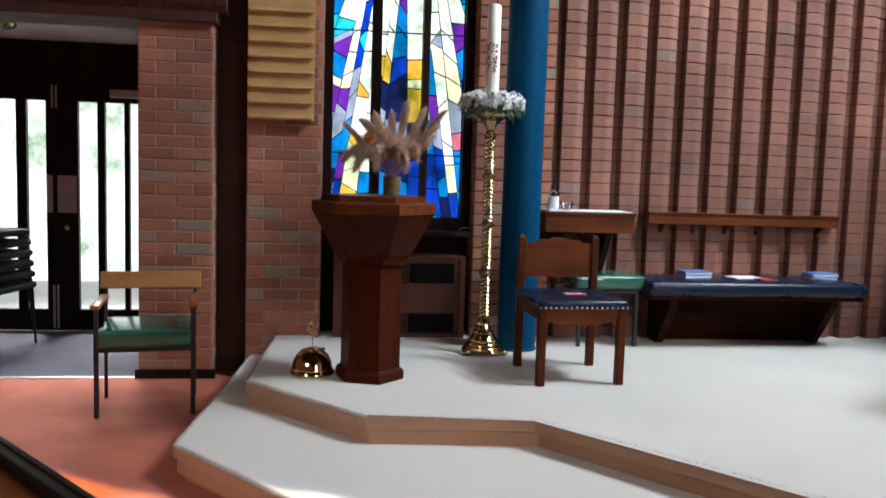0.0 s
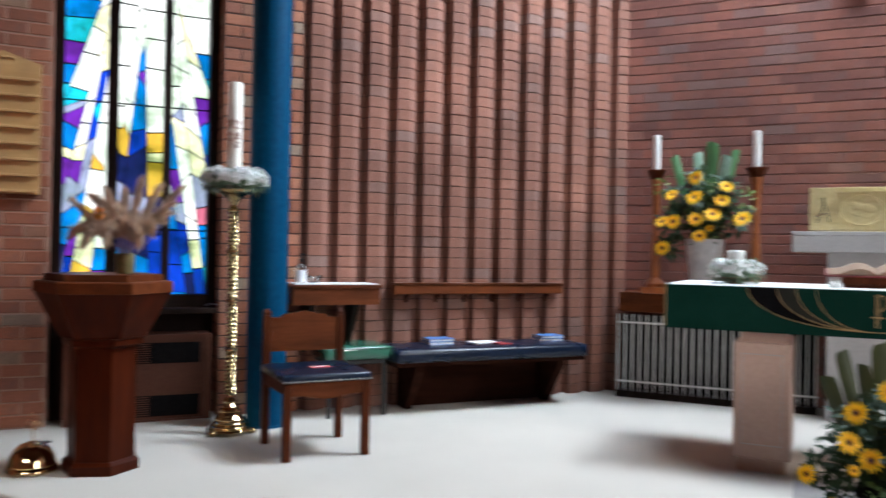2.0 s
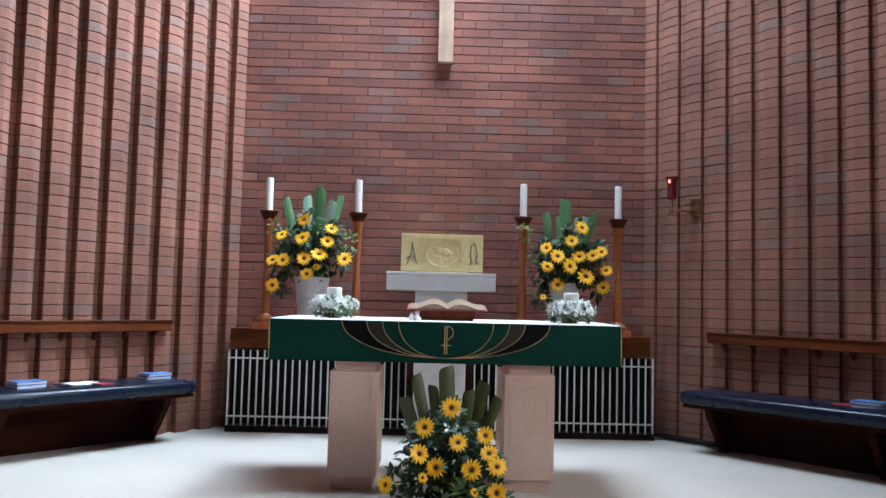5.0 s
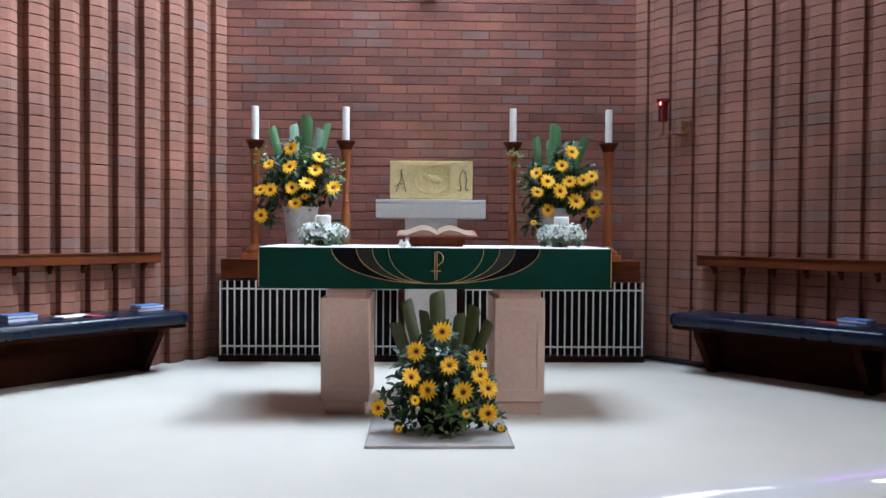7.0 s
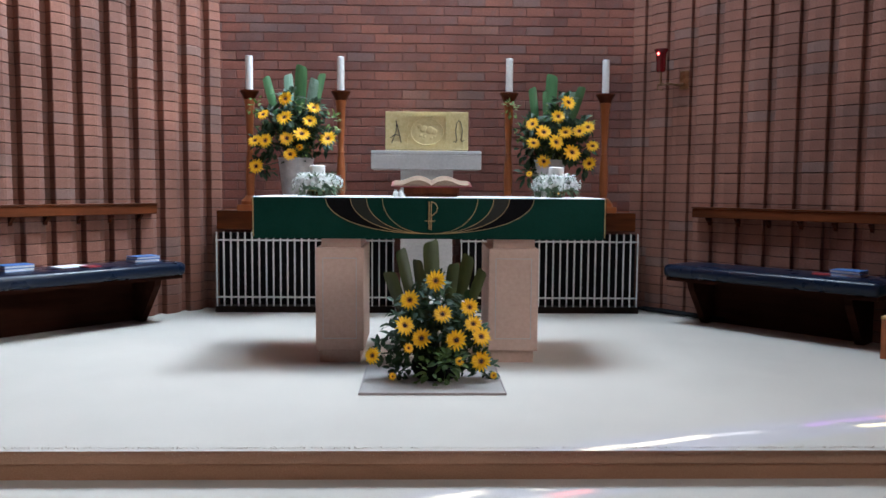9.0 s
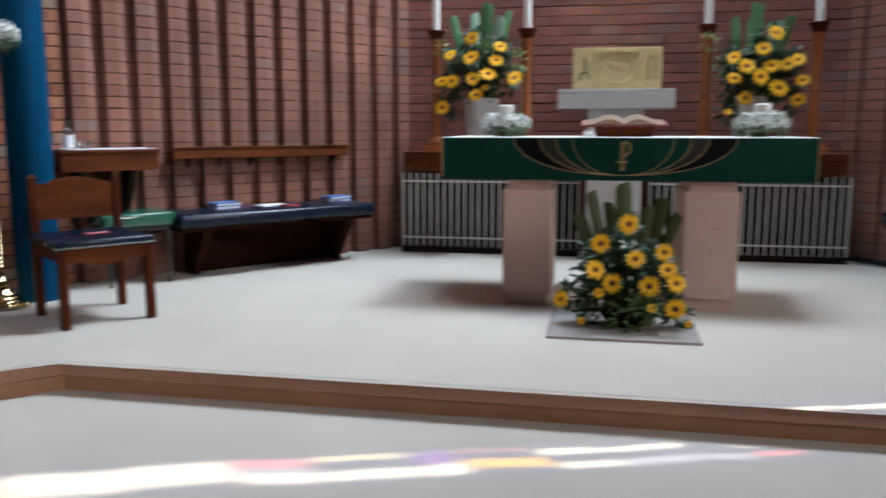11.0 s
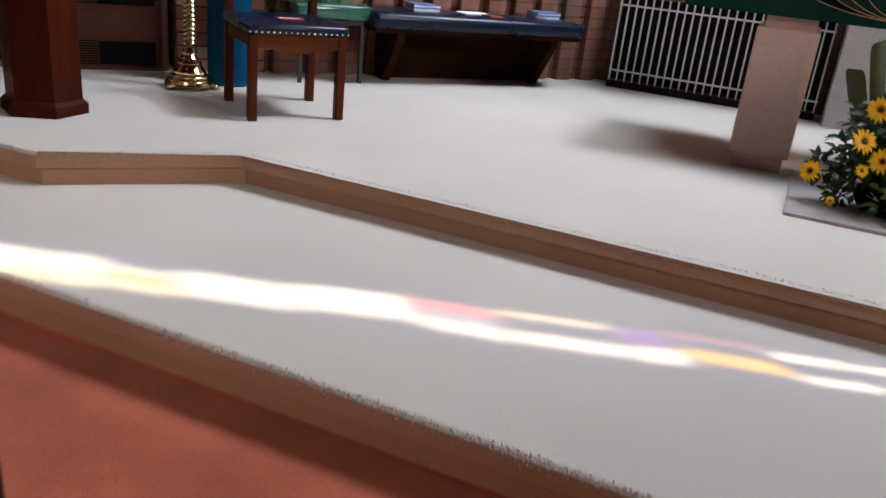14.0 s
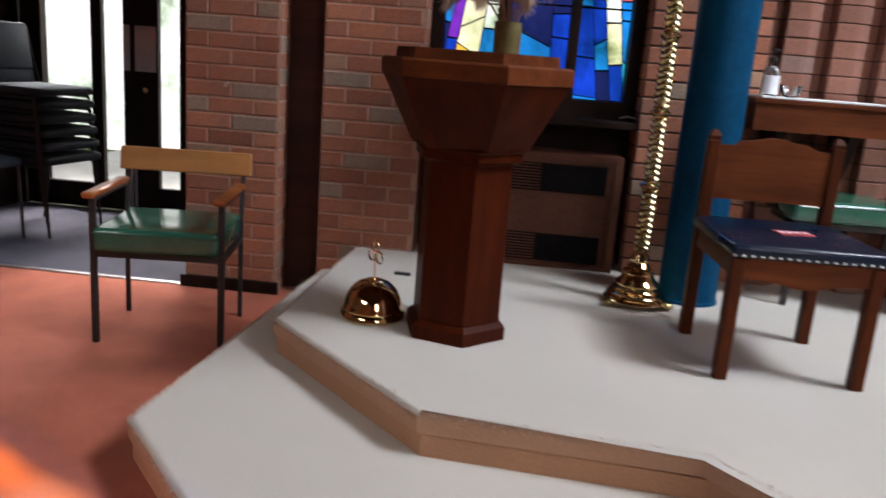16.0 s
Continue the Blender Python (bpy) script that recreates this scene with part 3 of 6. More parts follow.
# Windows
def clip_poly(poly, axis, limit, keep_less):
    """The part of a convex polygon on one side of an upright or level line."""
    out = []
    for a, b in zip(poly, poly[1:] + poly[:1]):
        ina, inb = (a[axis] <= limit) == keep_less, (b[axis] <= limit) == keep_less
        if ina:
            out.append(a)
        if ina != inb:
            k = (limit - a[axis]) / (b[axis] - a[axis])
            out.append((a[0] + k * (b[0] - a[0]), a[1] + k * (b[1] - a[1])))
    return out


GLASS = {
    "clear": CLEAR_GLASS,
    "white": glass_material("white_glass", (1.0, 0.99, 0.94), streaks=0.88),
    "straw": glass_material("straw_glass", (1.0, 0.92, 0.62), streaks=0.8),
    "amber": glass_material("amber_glass", (1.0, 0.56, 0.07), streaks=0.7),
    "blue": glass_material("blue_glass", (0.008, 0.06, 0.6), streaks=0.4),
    "azure": glass_material("azure_glass", (0.01, 0.27, 0.85), streaks=0.45),
    "cyan": glass_material("cyan_glass", (0.03, 0.6, 0.82)),
    "violet": glass_material("violet_glass", (0.2, 0.03, 0.5)),
    "navy": glass_material("navy_glass", (0.012, 0.02, 0.12)),
    "mist": glass_material("mist_blue_glass", (0.42, 0.46, 0.66)),
    "rose": glass_material("rose_glass", (0.8, 0.2, 0.3)),
}


def clipped(pts):
    area = sum(a[0] * b[1] - b[0] * a[1] for a, b in zip(pts, pts[1:] + pts[:1])) / 2
    return area if area > 0.0004 else 0


def stained_window(name, m, y, z0, z1, lights, label):
    """A tall window: timber frame with mullions, lead lines and separate panes. Each light has its edges, the lines of its rays
    (their x at two heights) and, ray by ray, glass tones with the heights at which they end, from the top down."""
    rng = random.Random(7)
    win = structure(thing(name, m, label, "window"), label, "window")
    left, right = lights[0][0], lights[-1][1]
    depth = 0.055
    bm = box(left - depth, left, y - 0.06, y + 0.06, z0 - 0.08, z1 + 0.1)
    box(right, right + depth + 0.01, y - 0.06, y + 0.06, z0 - 0.08, z1 + 0.1, bm=bm)
    box(left, right, y - 0.06, y + 0.08, z0 - 0.08, z0, bm=bm)
    box(left, right, y - 0.06, y + 0.08, z1, z1 + 0.1, bm=bm)
    part("window_frame", bm, WOOD_DARK, win)
    for (_, a, _, _), (b, _, _, _) in zip(lights, lights[1:]):
        part("mullion", box(a, b, y - 0.05, y + 0.05, z0, z1), WOOD_DARK, win)
    lead, w = bmesh.new(), 0.0028
    for x0, x1, rays, strips in lights:
        rays = [(x0 - 1, x0 - 1)] + rays + [(x1 + 1, x1 + 1)]
        for (a0, a1), (b0, b1), strip in zip(rays, rays[1:], strips):
            words = strip.split()
            cells = [(words[k], float(words[k + 1])) for k in range(0, len(words) - 1, 2)] + [(words[-1], z0 - 0.3)]
            # above the lowest part the rays go on, white in the middle and blue at the edges
            z, upper = z1 + 0.3, []
            while z > 2.9:
                z -= rng.uniform(0.3, 0.6)
                upper.append((rng.choice(("white", "white", "straw")) if words[0] in ("white", "straw") else rng.choice(("azure", "blue", "violet", "white")), max(z, 2.62)))
            # long pieces are leaded again, a few of them in another tone
            pieces, top = [], z1 + 0.3
            for tone, low in upper + cells:
                count = max(1, round((top - low) / 0.2))
                for k in range(1, count + 1):
                    odd = count > 1 and rng.random() < 0.12
                    pieces.append(({"white": "straw", "blue": "azure", "azure": "blue", "navy": "blue"}.get(tone, tone) if odd else tone, top + (low - top) * k / count))
                top = low
            top, tilt = z1 + 0.3, 0.0
            for tone, low in pieces:
                lean = rng.uniform(-0.045, 0.045)

                def at(line, z):
                    k = (2.6 - z) / 1.6
                    k = max(k, -0.35)
                    return line[0] + (line[1] - line[0]) * k
                za, zb, zc, zd = top - tilt, top + tilt, low + lean, low - lean
                quad = [(at((a0, a1), zd), zd), (at((b0, b1), zc), zc), (at((b0, b1), zb), zb), (at((a0, a1), za), za)]
                top, tilt = low, lean
                for axis, limit, less in ((0, x0, False), (0, x1, True), (1, z0, False), (1, z1, True)):
                    quad = clip_poly(quad, axis, limit, less) if len(quad) > 2 else []
                quad = [q for k, q in enumerate(quad) if (Vector(q) - Vector(quad[k - 1])).length > 0.008]
                if len(quad) < 3 or not clipped(quad):
                    continue
                cx, cz = sum(q[0] for q in quad) / len(quad), sum(q[1] for q in quad) / len(quad)
                inner = []
                for px, pz in quad:
                    k = min(w * 1.6 / max(math.hypot(cx - px, cz - pz), 0.01), 0.4)
                    inner.append((px + (cx - px) * k, pz + (cz - pz) * k))
                for yy in (y - 0.005, y + 0.005):
                    ring = [[lead.verts.new((px, yy, pz)) for px, pz in line] for line in (quad, inner)]
                    for k in range(len(quad)):
                        j = (k + 1) % len(quad)
                        lead.faces.new((ring[0][k], ring[0][j], ring[1][j], ring[1][k]))
                bm = bmesh.new()
                bm.faces.new([bm.verts.new((px, y, pz)) for px, pz in quad])
                part("pane", bm, GLASS[tone], win)
        for zz in (1.2, 2.0, 2.8, 3.6, 4.4):
            box(x0, x1, y - 0.011, y - 0.006, zz - 0.0045, zz + 0.0045, bm=lead)
    part("lead_lines", lead, BLACK, win)
    return win


stained_window("window_1", M_LEFT, 0.2, 0.78, 4.8, [
    (-3.65, -3.398, [(-3.452, -3.967), (-3.389, -3.738), (-3.378, -3.634), (-3.333, -3.584), (-3.301, -3.472)], [
        "azure 2.5 cyan 2.4 violet 2.24 azure 2.1 cyan",
        "white 2.3 white 2.07 cyan 1.98 mist 1.93 violet 1.85 azure 1.71 straw 1.65 violet 1.49 mist 1.33 azure 1.14 violet 0.98 blue",
        "white 2.3 white 2.0 white 1.86 white 1.72 straw 1.62 violet 1.5 mist 1.3 azure 1.1 navy",
        "white 2.2 blue 1.99 cyan 1.9 blue 1.76 mist 1.59 mist 1.42 azure 1.2 violet 1.02 blue",
        "white 1.87 white 1.63 amber 1.57 white 1.32 amber 1.24 straw 1.1 straw 0.97 amber 0.9 azure",
        "white 1.5 white 1.2 white 1.05 azure 0.95 violet"]),
    (-3.334, -3.06, [(-3.231, -3.393), (-3.187, -3.342), (-3.184, -3.139)], [
        "white 2.25 white 2.0 white 1.84 amber 1.67 navy",
        "white 2.2 white 1.84 amber 1.67 navy 1.5 mist 1.35 blue 1.1 azure",
        "white 2.36 azure 2.22 violet 2.16 azure 2.01 azure 1.84 blue 1.7 navy 1.42 mist 1.3 navy 1.05 azure",
        "white 2.42 white 2.0 white 1.87 amber 1.74 straw 1.63 amber 1.45 navy 1.2 blue"]),
    (-3.015, -2.778, [(-3.177, -2.932), (-3.11, -2.869), (-3.02, -2.804), (-2.975, -2.666), (-2.953, -2.356)], [
        "white 1.58 white 1.4 azure 1.2 blue 1.0 azure",
        "white 1.88 azure 1.6 violet 1.38 mist 1.25 blue 1.05 azure 0.92 navy",
        "white 2.3 white 1.99 mist 1.93 white 1.55 white 1.28 white 1.14 straw 0.95 azure",
        "white 2.25 white 2.0 white 1.7 straw 1.55 mist 1.36 rose 1.24 azure 1.15 azure 0.95 cyan",
        "white 2.3 white 2.08 violet 1.93 azure 1.74 blue 1.55 mist 1.4 azure",
        "white 2.36 azure 2.2 cyan 2.08 violet 1.98 blue"])],
    "tall stained glass window of blue, white and amber rays in a dark frame")


def quad_pane(x0, x1, y, z0, z1):
    bm = bmesh.new()
    bm.faces.new([bm.verts.new(p) for p in ((x0, y, z0), (x1, y, z0), (x1, y, z1), (x0, y, z1))])
    return bm


def slim_window():
    """A slim leaded window in the right wall: coloured panes in dark glass, row by row from the top."""
    label = "slim tall leaded window with white and coloured panes"
    w = structure(thing("window_2", M_RIGHT, label, "window"), label, "window")
    x0, x1, z0, z1, y = 2.868, 3.16, 1.0, 4.6, 0.2
    bm = box(2.7, x0, y - 0.03, y + 0.03, z0 - 0.1, z1 + 0.06)
    box(x1, 3.24, y - 0.03, y + 0.03, z0 - 0.1, z1 + 0.06, bm=bm)
    box(x0, x1, y - 0.03, y + 0.03, z0 - 0.1, z0, bm=bm)
    box(x0, x1, y - 0.03, y + 0.03, z1, z1 + 0.06, bm=bm)
    part("window_frame", bm, WOOD_DARK, w)
    lead = bmesh.new()
    rows = (
        (4.34, "0.0 navy 0.12 amber 0.24 navy"), (4.2, "0.0 navy 0.1 straw 0.16 white"), (3.98, "0.0 navy 0.11 white 0.22 straw"), (3.8, "0.0 navy 0.07 white 0.2 straw"), (3.68, "0.0 navy 0.065 white 0.19 straw"), (3.55, "0.0 navy 0.11 white 0.15 amber 0.2 straw 0.26 navy"), (3.34, "0.0 navy 0.07 white 0.245 navy"), (3.14, "0.0 navy 0.04 white 0.21 navy"),
        (2.985, "0.0 navy 0.036 rose 0.11 mist 0.165 white 0.24 navy"), (2.79, "0.0 navy 0.036 straw 0.07 navy 0.165 white 0.24 navy"), (2.7, "0.0 navy 0.04 violet 0.15 white 0.24 navy"),
        (2.535, "0.0 navy 0.036 rose 0.055 navy 0.125 amber 0.205 navy"), (2.4, "0.0 navy 0.06 white 0.115 navy 0.19 white 0.24 navy"), (2.225, "0.0 navy 0.065 white 0.11 navy 0.175 mist 0.24 navy"),
        (2.13, "0.0 navy 0.18 mist 0.24 navy"), (2.02, "0.0 navy 0.09 white 0.135 navy 0.18 rose 0.225 navy"), (1.79, "0.0 navy 0.093 white 0.136 navy"), (1.65, "0.0 navy 0.1 mist 0.135 navy"),
        (1.515, "0.0 navy"), (1.41, "0.0 navy 0.09 violet 0.14 navy"), (1.27, "0.0 navy 0.09 violet 0.14 navy 0.195 straw 0.24 navy"), (1.16, "0.0 navy 0.1 rose 0.15 navy 0.2 straw 0.24 navy"), (1.0, "0.0 navy"))
    top = z1
    for n, (low, words) in enumerate(rows):
        words = words.split()
        cells = [(x0 + float(words[k]), words[k + 1]) for k in range(0, len(words), 2)] + [(x1, "")]
        slant = 0.012 * math.sin(n * 2.1)
        for (xa, tone), (xb, _) in zip(cells, cells[1:]):
            ya, yb = (0 if xa == x0 else slant), (0 if xb == x1 else slant)
            bm = bmesh.new()
            bm.faces.new([bm.verts.new(q) for q in ((xa - ya, y, low), (xb - yb, y, low), (xb + yb, y, top), (xa + ya, y, top))])
            part("pane", bm, GLASS[tone], w)
            tube([(xb - yb, y, low), (xb + yb, y, top)], 0.002, 4, bm=lead)
        box(x0, x1, y - 0.004, y + 0.004, low - 0.002, low + 0.002, bm=lead)
        top = low
    part("lead_lines", lead, BLACK, w)


slim_window()
structure(part("window_apron", box(-3.75, -2.66, 0.2, 0.26, -0.14, 0.72), WOOD_DARK, m=M_LEFT), "dark timber panel under the stained glass window", "panel")
structure(part("window_sill", box(-3.74, -2.67, 0.02, 0.26, 0.665, 0.7, 0.006), WOOD_DARK, m=M_LEFT), "dark timber sill under the stained glass", "sill")
stay = part("window_stay", tube([(0.0, 0.0, 0.0), (0.03, -0.02, 0.012), (0.085, -0.03, 0.004), (0.12, -0.03, -0.008)], 0.005, 6), ALUMINIUM, m=M_LEFT @ pose(-2.79, 0.1, 0.712))
tagged(stay, "short metal window stay lying on the sill", "window stay")
structure(part("wall_window_head", box(-3.75, -2.66, 0.1, 0.4, 4.88, TOP), BRICK_PIER, m=M_LEFT), "brown brick wall over the stained glass", "wall")

# Outside the glass: a hedge and sky backdrop that gives off its own light
glow, gt, gb = nodes_of("glowing_garden")
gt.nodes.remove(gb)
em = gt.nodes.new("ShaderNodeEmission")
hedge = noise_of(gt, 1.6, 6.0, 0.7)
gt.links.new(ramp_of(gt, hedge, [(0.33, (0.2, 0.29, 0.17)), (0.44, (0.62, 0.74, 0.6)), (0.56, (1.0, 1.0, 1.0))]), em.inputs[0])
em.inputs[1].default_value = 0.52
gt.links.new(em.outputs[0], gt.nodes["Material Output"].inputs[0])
structure(part("backdrop", box(-11.2, 1.5, 4.6, 4.7, -0.4, 8.0), glow, m=M_LEFT), "self-lit backdrop of hedge and pale sky outside the glass", "backdrop")


def entrance():
    """Glazed entrance doors at the back of the porch."""
    y = 1.5
    for k, (x0, x1, panes) in enumerate((((-6.6), -5.831, [(-6.46, -6.115), (-6.04, -5.893)]), ((-5.829), -5.06, [(-5.653, -5.505), (-5.45, -5.3), (-5.262, -5.1)]))):
        door = structure(thing("door_1" if k == 0 else "door_2", M_LEFT, "dark timber entrance door with tall narrow panes", "door"), "dark timber entrance door with tall narrow panes", "door")
        xs = [x0] + [v for p in panes for v in p] + [x1]
        bm = bmesh.new()
        for a, b in zip(xs[0::2], xs[1::2]):
            box(a, b, y, y + 0.045, NAVE + 0.01, 1.7, bm=bm)
        for a, b in panes:
            box(a, b, y + 0.002, y + 0.043, 1.56, 1.7, bm=bm)
            box(a, b, y + 0.002, y + 0.043, NAVE + 0.01, -0.1, bm=bm)
        part("door_frame", bm, WOOD_DARK, door)
        for a, b in panes:
            part("pane", quad_pane(a, b, y + 0.023, -0.1, 1.56), CLEAR_GLASS, door).visible_shadow = False
        if k == 0:
            part("push_plate", box(-5.888, -5.845, y - 0.004, y, 0.68, 0.975, 0.001), ALUMINIUM, door)
        else:
            part("push_plate", box(-5.81, -5.665, y - 0.004, y, 0.68, 0.975, 0.001), ALUMINIUM, door)
            part("lock", lathe([(0.0, 0), (0.022, 0.0), (0.02, 0.012), (0, 0.014)], 14), BRASS, door, m=pose(-5.74, y, 0.56, 90))
            part("closer", box(-5.4, -5.12, y - 0.05, y, 1.6, 1.66, 0.006), ALUMINIUM, door)
        part("bolt", box(-5.85 + 0.03 * k, -5.835 + 0.03 * k, y - 0.012, y, -0.25, 0.1, 0.002), ALUMINIUM, door)
        part("top_bolt", box(-5.85 + 0.03 * k, -5.835 + 0.03 * k, y - 0.012, y, 1.5, 1.68, 0.002), ALUMINIUM, door)
    structure(part("trim_door_head", box(-6.66, -4.84, y - 0.02, y + 0.12, 1.69, 2.02), WOOD_DARK, m=M_LEFT), "dark timber panel over the doors", "panel")
    structure(part("trim_door_jamb", box(-6.66, -6.61, y - 0.01, y + 0.1, NAVE, 1.71), WOOD_DARK, m=M_LEFT), "dark timber panel beside the doors", "panel")
    structure(part("trim_door_jamb", box(-5.05, -4.84, y - 0.01, y + 0.1, NAVE, 1.71), WOOD_DARK, m=M_LEFT), "dark timber panel beside the doors", "panel")


entrance()
lamp = thing("ceiling_light", M_LEFT @ pose(-5.95, 0.75, 2.02), "round brass-rimmed ceiling light in the porch", "light")
part("rim", lathe([(0.0, -0.03), (0.11, -0.03), (0.13, -0.01), (0.13, 0.0)], 24), BRASS, lamp, smooth=True)
part("diffuser", lathe([(0.0, -0.055), (0.05, -0.05), (0.085, -0.031), (0.0, -0.031)], 24), CLEAR_GLASS, lamp, smooth=True)


# ---- sanctuary things ----
def altar():
    a = thing("altar", pose(0, 0, 0), "pinkish stone altar table on two panelled pillars", "altar")
    for x0, x1 in ((-0.648, -0.375), (0.335, 0.622)):
        p = part("pillar", box(x0, x1, -0.02, 0.5, 0.07, 0.66, 0.006), STONE_PINK, a)
        part("plinth", box(x0 + 0.022, x1 - 0.022, 0.0, 0.48, 0.0, 0.07), STONE_PINK, p)
        part("neck", box(x0 + 0.03, x1 - 0.02, 0.02, 0.46, 0.66, 0.74), STONE_PINK, p)
        bm = bmesh.new()
        f0, f1, e = x0 + 0.04, x1 - 0.04, 0.004
        for u0, u1, v0, v1 in ((f0, f1, 0.14, 0.14 + e), (f0, f1, 0.6, 0.6 + e), (f0, f0 + e, 0.14, 0.6), (f1 - e, f1, 0.14, 0.6)):
            box(u0, u1, -0.0235, -0.0185, v0, v1, bm=bm)
        part("panel_moulding", bm, STONE_PALE, p)
    part("tabletop", box(-0.96, 0.96, 0.02, 0.72, 0.74, 0.93, 0.01), STONE_PINK, a)
    return a


def altar_cloth():
    c = thing("altar_cloth", pose(0, 0, 0), "white linen cloth with a bottle-green front and black and gold fan", "cloth")
    part("linen", box(-1.0, 1.0, 0.0, 0.75, 0.934, 0.948, 0.005), CLOTH_WHITE, c)
    part("green_front", box(-1.0, 1.0, -0.006, 0.0, 0.722, 0.944, 0.002), CLOTH_GREEN, c, "bottle-green hanging front")
    for sx in (-1, 1):
        part("green_side", box(min(sx, sx * 1.006), max(sx, sx * 1.006), 0.0, 0.75, 0.722, 0.944), CLOTH_GREEN, c)
        part("edge_braid", box(min(sx * 0.996, sx * 1.002), max(sx * 0.996, sx * 1.002), -0.0085, -0.006, 0.722, 0.944), BRAID, c)
    part("fringe", box(-1.0, 1.0, -0.008, -0.002, 0.712, 0.7225), CLOTH_GREEN, c)

    def arc(outer, u):
        """A point on a curve from the top edge down to the middle of the hem."""
        ang = u * math.pi / 2
        return outer * math.cos(ang) ** 0.9, 0.942 - 0.2 * math.sin(ang)

    def band(r0, r1, sx, y, material, name, n=18):
        bm = bmesh.new()
        a = [arc(r0, k / n) for k in range(n + 1)]
        b = [arc(r1, k / n) for k in range(n + 1)]
        va = [bm.verts.new((sx * x, y, z)) for x, z in a]
        vb = [bm.verts.new((sx * x, y, z)) for x, z in b]
        for k in range(n):
            if (va[k].co - vb[k].co).length > 1e-5:
                q = (va[k], va[k + 1], vb[k + 1], vb[k]) if sx > 0 else (va[k], vb[k], vb[k + 1], va[k + 1])
                bm.faces.new(q if k < n - 1 else (va[k], va[k + 1], vb[k + 1], vb[k]))
        geo = bmesh.ops.extrude_face_region(bm, geom=bm.faces[:])
        bmesh.ops.translate(bm, verts=[v for v in geo["geom"] if isinstance(v, bmesh.types.BMVert)], vec=(0, 0.003, 0))
        part(name, bm, material, c)

    for sx in (-1, 1):
        band(0.59, 0.45, sx, -0.0095, CLOTH_BLACK, "black_band")
        band(0.45, 0.36, sx, -0.0095, CLOTH_OLIVE, "olive_band")
        for r in (0.59, 0.45, 0.36, 0.27):
            pts = [(sx * arc(r, k / 20)[0], -0.0105, arc(r, k / 20)[1]) for k in range(21)]
            part("gold_line", tube(pts, 0.0019, 5), BRAID, c)
    p = tube([(-0.006, -0.0105, 0.765), (-0.006, -0.0105, 0.925)], 0.003, 5)
    tube([(0.006, -0.0105, 0.765), (0.006, -0.0105, 0.925)], 0.003, 5, bm=p)
    tube([(0.006, -0.0105, 0.925), (0.03, -0.0105, 0.915), (0.042, -0.0105, 0.892), (0.036, -0.0105, 0.866), (0.006, -0.0105, 0.842)], 0.003, 5, bm=p)
    tube([(-0.03, -0.0105, 0.815), (0.03, -0.0105, 0.815)], 0.003, 5, bm=p)
    part("gold_monogram", p, BRAID, c, "gold embroidered cross sign")
    return c


altar()
altar_cloth()
part("mat", box(-0.345, 0.365, -0.725, 0.1, 0.0, 0.012, 0.004), surface("grey_brown_mat", (0.3, 0.27, 0.25), (0.42, 0.38, 0.36), 0.95, grain=200, bump=0.7))
tagged(bpy.data.objects["mat"], "grey-brown doormat with a pale bound edge under the flowers", "mat")
bm = box(-0.35, 0.37, -0.731, -0.7255, 0.0, 0.0135)
box(-0.3505, -0.3455, -0.7255, 0.1, 0.0, 0.0135, bm=bm)
box(0.3655, 0.3705, -0.7255, 0.1, 0.0, 0.0135, bm=bm)
part("binding", bm, surface("faded_pink_binding", (0.36, 0.3, 0.29), (0.52, 0.44, 0.42), 0.9, grain=120, bump=0.4), bpy.data.objects["mat"], "pale faded bound edge")


def radiator(x0, x1, label):
    r = thing("radiator_guard", pose((x0 + x1) / 2, 1.785, 0), label, "radiator guard", "radiator guards")
    w = (x1 - x0) / 2
    part("back", box(-w + 0.01, w - 0.01, 0.1, 0.16, 0.05, 0.63), BLACK, r, "black heating panel")
    part("base", box(-w, w, 0.0, 0.18, 0.0, 0.05), WOOD_DARK, r)
    n = int((x1 - x0) / 0.0555)
    for k in range(n + 1):
        x = -w + 0.012 + (2 * w - 0.024) * k / n
        part("bar", box(x - 0.0048, x + 0.0048, 0.012, 0.026, 0.03, 0.64), PAINT_WHITE, r)
    for z in (0.12, 0.575):
        part("rail", box(-w, w, 0.026, 0.036, z - 0.006, z + 0.006), PAINT_WHITE, r)
    return r


radiator(-1.68, -0.26, "black heater behind upright white bars")
radiator(0.26, 1.7, "black heater behind upright white bars")
for sx in (-1, 1):
    shelf = part("shelf", box(-0.7, 0.7, -0.06, 0.25, 0.66, 0.81, 0.006), WOOD_LEDGE, m=pose(sx * 0.96, 1.84, 0))
    tagged(shelf, "dark red-brown timber shelf over the heater", "shelf", "altar shelves")


